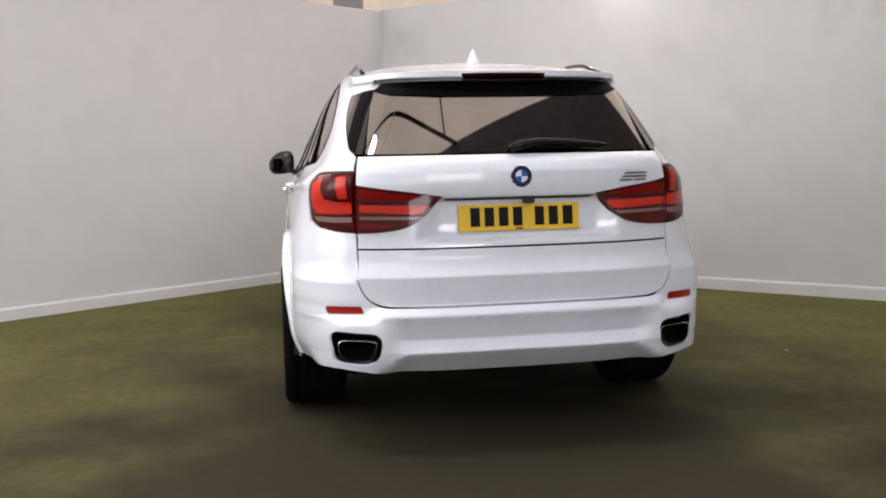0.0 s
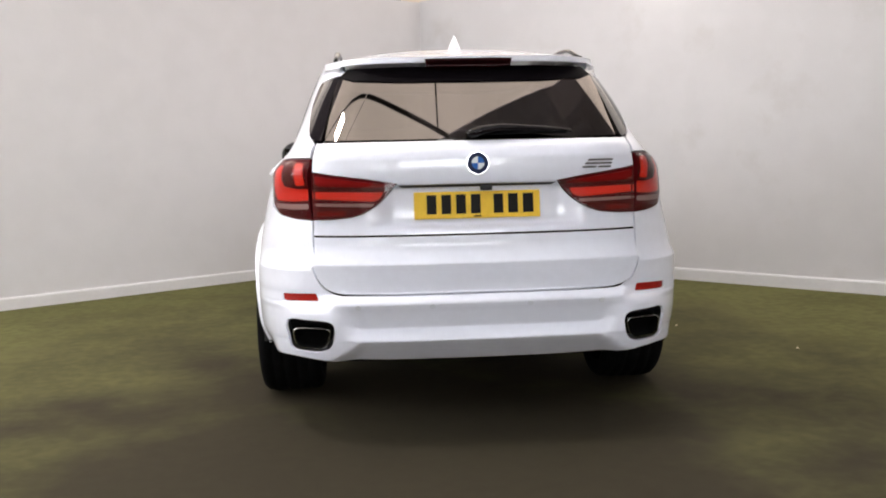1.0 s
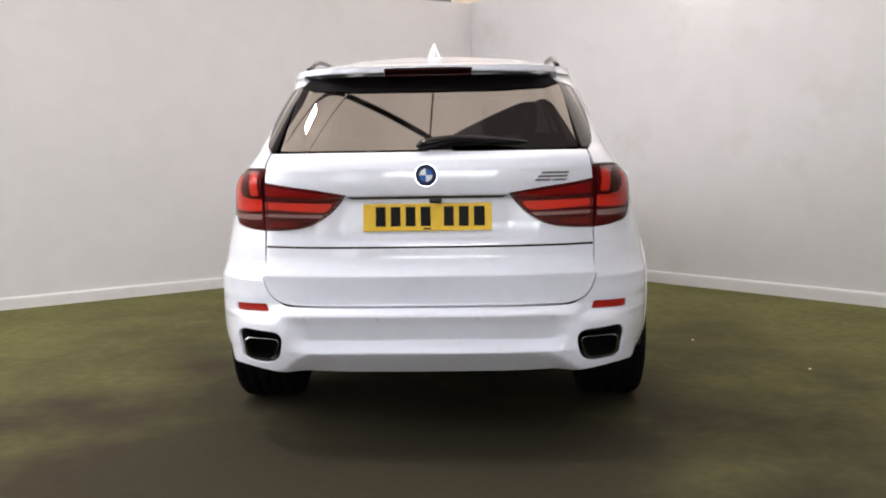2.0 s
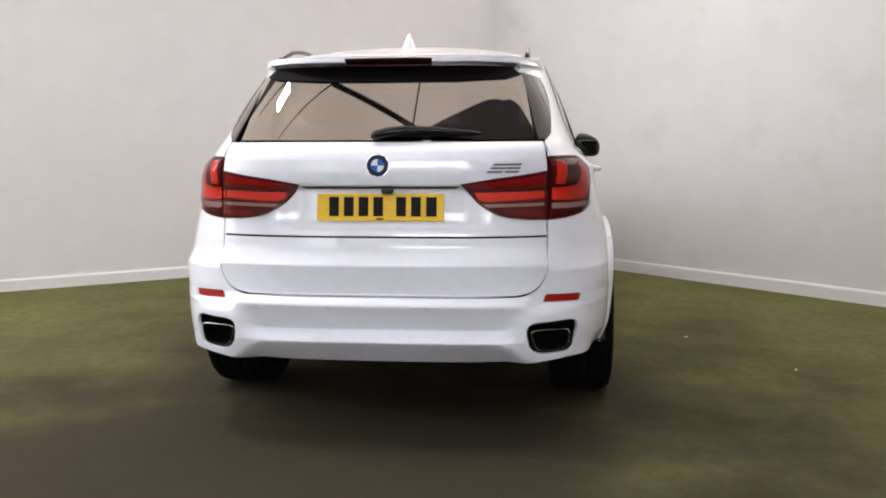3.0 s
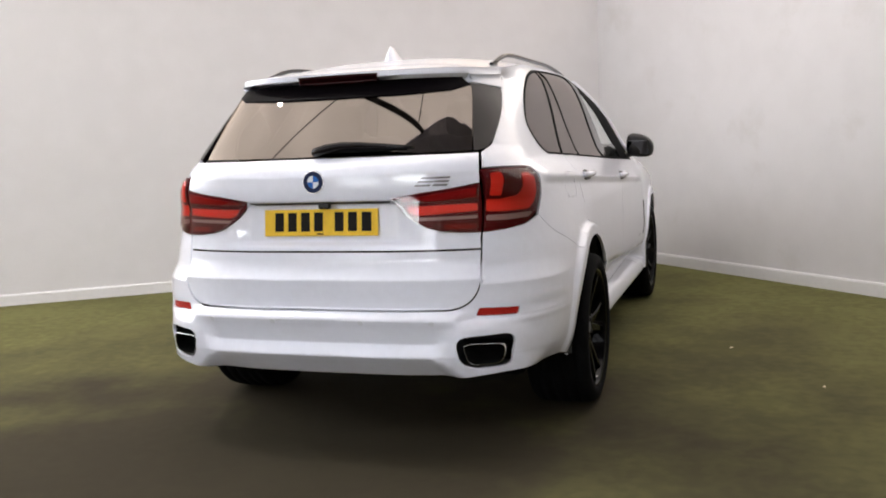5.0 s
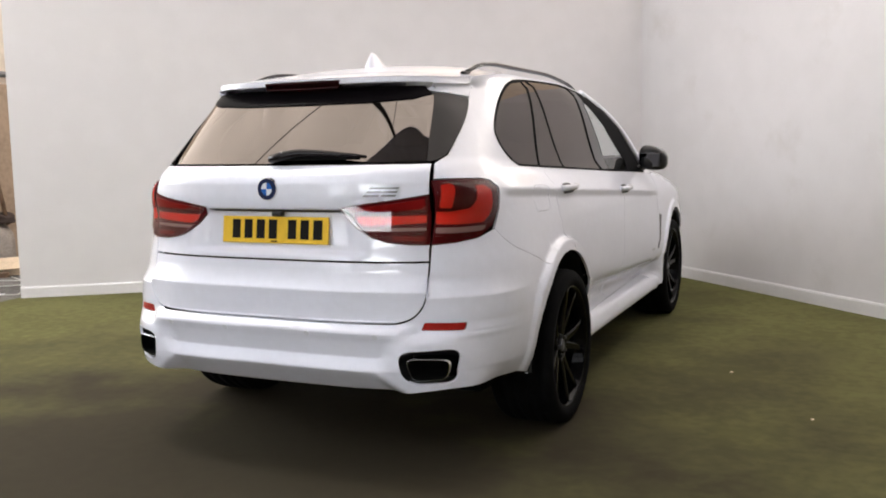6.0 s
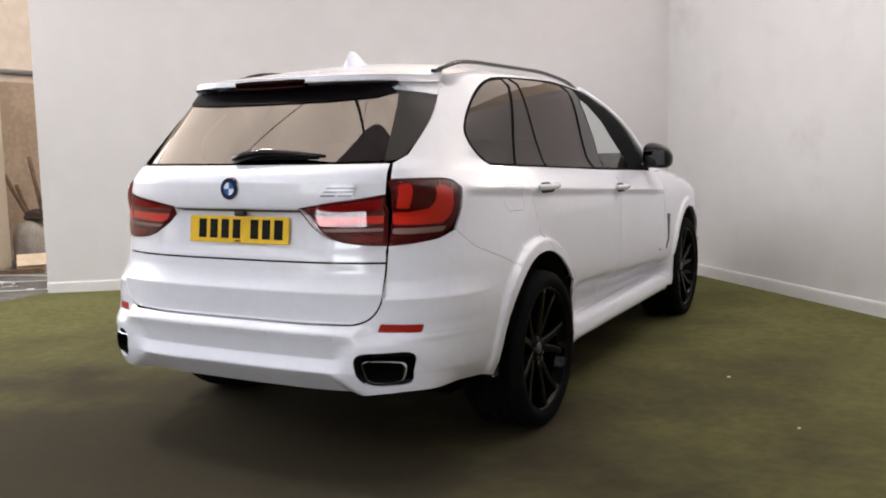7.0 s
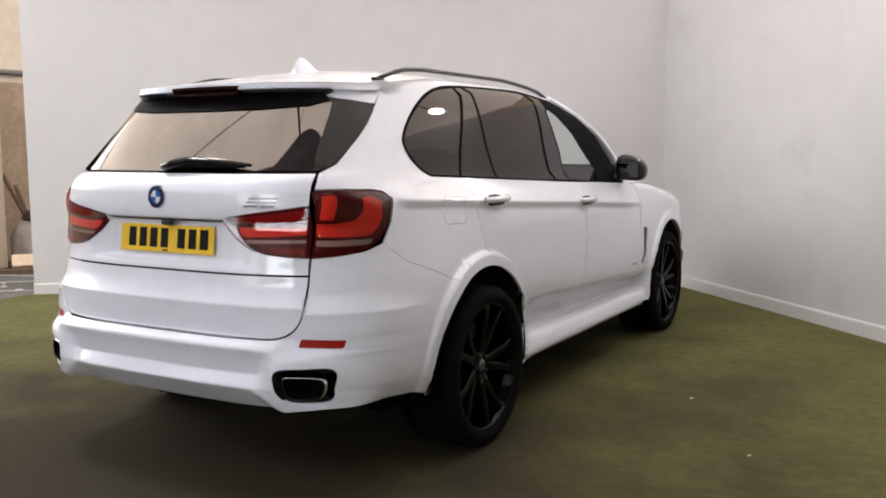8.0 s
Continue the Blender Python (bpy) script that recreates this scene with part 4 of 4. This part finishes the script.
for x in (-.50, -.20, .20, .50):
    p, n = skin(*rear(x, .575)), skin_normal(*rear(x, .575))
    bm = bmesh.new()
    bmesh.ops.create_cone(bm, cap_ends=True, segments=20, radius1=.0125, radius2=.012, depth=.002, matrix=Matrix.Translation(p + n * .0005) @ n.to_track_quat("Z", "Y").to_matrix().to_4x4())
    part("parking_sensor", bm, SENSOR, car, "grey parking sensor disc")

# cabin
part("cabin_floor", box_bm(1.6, 3.0, .05, pose(0, 1.95, .50), .01), LEATHER, car)
part("parcel_shelf", box_bm(1.25, .55, .03, pose(0, .66, 1.17), .01), LEATHER, car)
part("dashboard", box_bm(1.45, .45, .35, pose(0, 3.02, .96), .08), LEATHER, car, soft=True)
for x in (-.37, .37):
    for y, w in ((1.28, .60), (2.30, .52)):
        seat = part("seat", box_bm(w, .55, .20, pose(x, y + .27, .66), .06), LEATHER, car, "black leather seat", soft=True)
        part("backrest", box_bm(w, .16, .66, pose(x, y - .05, 1.0, -14), .06), LEATHER, seat, soft=True)
        part("headrest", box_bm(.28, .10, .18, pose(x, y - .16, 1.40, -10), .045), LEATHER, seat, soft=True)
v, f = lathe([(.185 + .016 * math.cos(t), .016 * math.sin(t)) for t in np.linspace(0, 2 * math.pi, 10)[:-1]], 40)
mesh_object("steering_wheel", [pose(.37, 2.74, 1.02, 0, 0, 90) @ pose(0, 0, 0, 0, 24, 0) @ Vector(p) for p in v], f, LEATHER, car)


# ---- the photo bay ----
def prism(name, pts, z0, z1, mat, label, category="", kind="structure", parent=None):
    k = len(pts)
    v = [(x, y, z0) for x, y in pts] + [(x, y, z1) for x, y in pts]
    f = [tuple(range(k))[::-1], tuple(range(k, 2 * k))] + [(i, (i + 1) % k, k + (i + 1) % k, k + i) for i in range(k)]
    ob = mesh_object(name, v, f, mat, parent, soft=False)
    bm = bmesh.new()
    bm.from_mesh(ob.data)
    bmesh.ops.recalc_face_normals(bm, faces=bm.faces)
    bm.to_mesh(ob.data)
    bm.free()
    return tagged(ob, label, category, kind=kind)


CORNER = Vector((.150, 6.436))
TO_LEFT = Vector((-math.cos(radians(36.26)), -math.sin(radians(36.26))))
TO_RIGHT = Vector((math.cos(radians(-44.5)), math.sin(radians(-44.5))))
OUT_LEFT = Vector((-math.sin(radians(36.26)), math.cos(radians(36.26))))
OUT_RIGHT = Vector((math.sin(radians(44.5)), math.cos(radians(44.5))))
END_LEFT = CORNER + TO_LEFT * 6.03
END_RIGHT = CORNER + TO_RIGHT * 7.2
TOP = 2.78
prism("wall_left", [CORNER, END_LEFT, END_LEFT + OUT_LEFT * .09, CORNER + OUT_LEFT * .09], -.02, TOP, WALL, "off-white painted partition wall of the photo bay", "wall")
prism("wall_right", [CORNER, CORNER + OUT_RIGHT * .09, END_RIGHT + OUT_RIGHT * .09, END_RIGHT], -.02, TOP + .01, SCUFFED, "off-white painted partition wall with faint scuffs", "wall")
inl, inr = -OUT_LEFT * .016, -OUT_RIGHT * .016
join = CORNER + (TO_LEFT + TO_RIGHT).normalized() * .021
for name, a, b, o, h in (("baseboard_left", join, END_LEFT + TO_LEFT * .002, inl, .100), ("baseboard_right", join, END_RIGHT, inr, .105)):
    d = (b - a).normalized()
    sec = [(0, -.01), (0, h - .014), (-.006, h), (-.022, h), (-.022, -.01)]
    v, f = [], []
    n = -o.normalized()
    for p in (a, b):
        base_p = p + o
        v += [(*(base_p + n * -s), z) for s, z in sec]
    f = [(i, (i + 1) % 5, 5 + (i + 1) % 5, 5 + i) for i in range(5)] + [(0, 1, 2, 3, 4), (9, 8, 7, 6, 5)]
    ob = mesh_object(name, v, f, BASE, soft=False)
    bm = bmesh.new()
    bm.from_mesh(ob.data)
    bmesh.ops.recalc_face_normals(bm, faces=bm.faces)
    bm.to_mesh(ob.data)
    bm.free()
    tagged(ob, "white painted skirting board", "baseboard", kind="structure")

prism("ground", [(-7.4, -8), (9, -8), (9, 9), (-7.4, 9)], -.10, -.012, CONCRETE, "dark dusty concrete hall floor", "floor")
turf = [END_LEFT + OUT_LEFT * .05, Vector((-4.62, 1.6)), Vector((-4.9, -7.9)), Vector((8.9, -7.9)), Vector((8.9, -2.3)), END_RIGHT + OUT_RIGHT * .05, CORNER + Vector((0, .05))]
prism("floor", turf, -.012, 0.0, TURF, "worn olive-brown artificial turf, patch darkened as shade by the car", "turf")

# ---- the hall round the bay ----
CEIL = 4.5
for name, pts in (("wall_hall_west", [(-7.5, -8.1), (-7.4, -8.1), (-7.4, 9.1), (-7.5, 9.1)]), ("wall_hall_east", [(9, -8.1), (9.1, -8.1), (9.1, 9.1), (9, 9.1)]), ("wall_hall_north", [(-7.4, 9), (9, 9), (9, 9.1), (-7.4, 9.1)]), ("wall_hall_south", [(-7.4, -8.1), (9, -8.1), (9, -8), (-7.4, -8)])):
    prism(name, pts, -.1, CEIL, CREAM, "cream painted hall wall", "wall")
prism("skylight", [(-7.5, -8.1), (9.1, -8.1), (9.1, 9.1), (-7.5, 9.1)], CEIL, CEIL + .08, SHEET, "glowing translucent cream roof sheets", "skylight")
# edge by the car follows the rear window's reflection; southern spread added to dim
prism("ceiling", [(-7.45, -1.6), (-7.45, -8.05), (9.05, -8.05), (9.05, 3.0), (4.2, 1.6), (2.5, .85), (1.5, .06), (.0, -.62), (-1.0, -1.15)], CEIL - .04, CEIL - .004, ROOFING, "dark roof lining hung to block light from the sheets", "ceiling")
# unseen strip added to keep the sheets from brightening the left wall
prism("ceiling_blocker", [(-5.4, 3.2), (-3.3, 1.7), (.45, 5.0), (1.0, 6.2), (-.2, 7.0)], CEIL - .04, CEIL - .004, ROOFING, "dark roof lining hung to block light from the sheets", "ceiling")
for name, a, b, w in (("roof_beam", (-1.22, .01), (.0, -.63), .055), ("roof_beam", (-3.6, -.97), (-1.22, .0), .016), ("roof_beam", (-1.25, .03), (-3.6, 1.2), .05), ("roof_beam", (-7.4, 5.2), (9, 5.9), .10)):
    a, b = Vector((*a, CEIL - .068)), Vector((*b, CEIL - .068))
    d = b - a
    m = Matrix.Translation((a + b) / 2) @ d.to_track_quat("X", "Z").to_matrix().to_4x4()
    beam = new(name)
    tagged(beam, "dark painted steel roof beam", "beam", kind="structure", group="roof beams")
    for nm, sz, oz in (("top_flange", .006, .022), ("web", None, 0), ("bottom_flange", .006, -.022)):
        part(nm, box_bm(d.length, w if sz else .008, sz or .038, m @ pose(0, 0, oz)), IRON, beam)
v, f = tube([(-.14, -.60, CEIL - .02), (-.04, .6, CEIL - .02), (.1, 2.4, CEIL - .02)], .011)
tagged(mesh_object("conduit", v, f, IRON), "thin dark conduit under the roof", "conduit", kind="structure")


def work_light(x, y, z, target, sides=32):
    w = new("work_light")
    w.matrix_basis = look((x, y, z), target)
    tagged(w, "lit square work light on a drop rod" if sides == 4 else "lit round work light on a thin drop rod", "work light", group="work lights")
    bm = bmesh.new()
    bmesh.ops.create_cone(bm, cap_ends=True, segments=sides, radius1=.24 if sides == 4 else .075, radius2=.15 if sides == 4 else .05, depth=.10, matrix=pose(0, 0, .058))
    part("housing", bm, IRON, w, "dark metal housing")
    bm = bmesh.new()
    bmesh.ops.create_cone(bm, cap_ends=True, segments=sides, radius1=.22 if sides == 4 else .058, radius2=.22 if sides == 4 else .058, depth=.01)
    part("diffuser", bm, FLOOD if sides == 4 else GLARE, w, "glaring white diffuser")
    rod = w.matrix_basis.inverted()
    v, f = tube([rod @ Vector((x, y, z + .05)), rod @ Vector((x, y, (z + CEIL) / 2)), rod @ Vector((x, y, CEIL))], .01)
    mesh_object("drop_rod", v, f, IRON, w)


work_light(-2.25, .28, 4.36, (-2.15, .25, 1.2), 4)
work_light(2.01, 4.50, 3.06, (1.3, .8, .8))

# block on top of the bay wall by the corner
blk = CORNER + TO_LEFT * .42 + OUT_LEFT * .045
tagged(part("wall_bracket", box_bm(.34, .10, .14, pose(blk.x, blk.y, TOP + .07, 0, 0, 36.26), .008), PIPE, None), "grey steel bracket on top of the partition", "bracket")

# ---- beside the bay: clutter against the cream wall ----
v, f = tube([(-7.366, -7.9, 2.27), (-7.366, 0, 2.27), (-7.366, 8.9, 2.27)], .035, 12)
tagged(mesh_object("wall_pipe", v, f, PIPE), "grey pipe along the cream hall wall", "pipe")
tagged(part("board", box_bm(.022, 3.6, 2.16, pose(-7.385, 5.6, 1.07), .003), BOARD, None), "dull brown board standing against the cream wall", "board")
cab = new("cabinet")
cab.matrix_basis = pose(-6.85, 3.60, -.012, 0, 0, 30)
tagged(cab, "tall cream metal cabinet on the concrete floor", "cabinet")
part("body", box_bm(.70, .42, 2.10, pose(0, 0, 1.05), .04, 4), CABINET, cab)
for x in (-.172, .172):
    dr = part("door", box_bm(.330, .018, 1.96, pose(x, -.219, 1.05), .004), CABINET, cab)
    part("handle", box_bm(.02, .02, .14, pose(x * .2, -.236, 1.02), .004), PIPE, dr, "grey handle")
for a, b in (((-6.70, 4.30, 1.25), (-6.58, 4.36, .50)), ((-6.90, 4.10, 1.06), (-6.64, 4.24, .48)), ((-6.98, 4.32, .92), (-6.70, 4.30, .45))):
    a, b = Vector(a), Vector(b)
    v, f = tube([b, (a + b) / 2, a], .024, 10)
    tagged(mesh_object("pole", v, f, TIMBER), "brown wooden pole leaning out of a bundle", "pole", group="leaning poles")


def sack(name, x, y, rx, ry, z0, h, mat, label, category, seed):
    """A slumped, creased bag."""
    rs = random.Random(seed)
    ph = [rs.uniform(0, 6.28) for _ in range(4)]
    v, f = [], []
    for j in range(13):
        t = j / 12
        w = (1 - .22 * t) * math.sqrt(max(.02, 1 - abs(2 * t - 1) ** 5))
        for i in range(28):
            a = 2 * math.pi * i / 28
            k = w * (1 + .06 * math.sin(3 * a + ph[0] + 2 * t) + .04 * math.sin(7 * a + ph[1] - 5 * t) + .03 * math.sin(9 * t + ph[2]))
            v.append((x + rx * k * math.cos(a), y + ry * k * math.sin(a), z0 + h * t + .02 * t * math.sin(2 * a + ph[3])))
    for j in range(12):
        for i in range(28):
            q, r = j * 28 + i, j * 28 + (i + 1) % 28
            f.append((q, r, r + 28, q + 28))
    f += [tuple(range(28))[::-1], tuple(range(12 * 28, 13 * 28))]
    tagged(mesh_object(name, v, f, mat), label, category)


sack("sack", -6.70, 4.28, .24, .22, -.012, .54, SACKING, "slumped pale grey sack on the concrete", "sack", 3)
sack("cloth_bundle", -6.64, 4.33, .15, .17, .515, .12, CLOTH, "dark brown cloth bundle on top of the sack", "cloth", 8)
bx = new("cardboard_box")
bx.matrix_basis = pose(-6.30, 3.99, -.012, 0, 0, 55)
tagged(bx, "flattened cardboard box with a raised pale flap", "box")
part("body", box_bm(.40, .26, .10, pose(0, .02, .05), .006), CARD, bx)
part("flap", box_bm(.40, .18, .008, pose(0, -.10, .135, 38, 0, 0)), CARD, bx)
tagged(part("timber_offcut", box_bm(.55, .09, .05, pose(-6.26, 3.70, .013, 0, 0, 55), .004), TIMBER, None), "dark timber offcut on the floor", "timber")
rnd = random.Random(4)
for i in range(3):
    p = [Vector((-5.5 + .12 * k * math.cos(k * .9 + i) - .15 * i, 2.95 + .1 * k * math.sin(k * .7 + 2 * i) + .12 * i, -.006 + .012 * abs(math.sin(k)))) for k in range(9)]
    v, f = tube(p, .006, 6)
    tagged(mesh_object("cable", v, f, CABLE), "pale cable lying on the concrete", "cable", group="loose cables")
for i in range(7):
    x, y = -5.35 + rnd.uniform(-.35, .25), 2.75 + rnd.uniform(-.2, .35)
    tagged(part("paper_scrap", box_bm(rnd.uniform(.03, .08), rnd.uniform(.02, .05), .003, pose(x, y, -.009, 0, 0, rnd.uniform(0, 180))), ENAMEL, None), "small white scrap on the concrete", "litter", group="litter")
for x, y in ((2.03, 1.45), (1.57, 2.24)):
    tagged(part("leaf_scrap", box_bm(.020, .012, .004, pose(x, y, .003, 0, 0, 40 * x), .001), CARD, None), "tiny pale scrap on the turf", "litter", group="litter")

# openings in the hall walls, out of view: across, along, middle height, turn, height, pane
# south ones are placed from bright reflections in lamps and paint
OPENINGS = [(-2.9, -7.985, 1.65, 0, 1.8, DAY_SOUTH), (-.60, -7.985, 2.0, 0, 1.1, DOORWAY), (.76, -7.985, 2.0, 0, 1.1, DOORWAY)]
# west ones are added fill that brightens the right wall
OPENINGS += [(-7.385, y, 3.10, -90, 2.5, WEST_FILL) for y in (-2.2, -.8, .6, 2.0)]
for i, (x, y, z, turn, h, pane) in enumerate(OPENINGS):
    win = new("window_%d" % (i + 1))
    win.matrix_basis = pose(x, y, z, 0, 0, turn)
    tagged(win, "unseen bright steel-framed hall window", "window", kind="structure")
    part("pane", box_bm(1.30, .02, h), pane, win, "bright frosted pane, out of view")
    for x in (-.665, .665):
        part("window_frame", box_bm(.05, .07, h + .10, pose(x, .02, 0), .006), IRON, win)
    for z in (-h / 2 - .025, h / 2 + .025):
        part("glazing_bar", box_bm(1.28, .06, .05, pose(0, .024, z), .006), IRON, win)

# two rows of glowing panels added behind the camera to light the car's rear from above
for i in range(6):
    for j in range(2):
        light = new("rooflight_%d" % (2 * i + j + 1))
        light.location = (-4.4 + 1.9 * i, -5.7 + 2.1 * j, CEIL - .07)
        tagged(light, "unseen glowing panel added under the lining to light the car", "rooflight", kind="structure")
        part("pane", box_bm(1.66, 1.86, .02), REAR_FILL, light, "bright frosted pane, out of view")
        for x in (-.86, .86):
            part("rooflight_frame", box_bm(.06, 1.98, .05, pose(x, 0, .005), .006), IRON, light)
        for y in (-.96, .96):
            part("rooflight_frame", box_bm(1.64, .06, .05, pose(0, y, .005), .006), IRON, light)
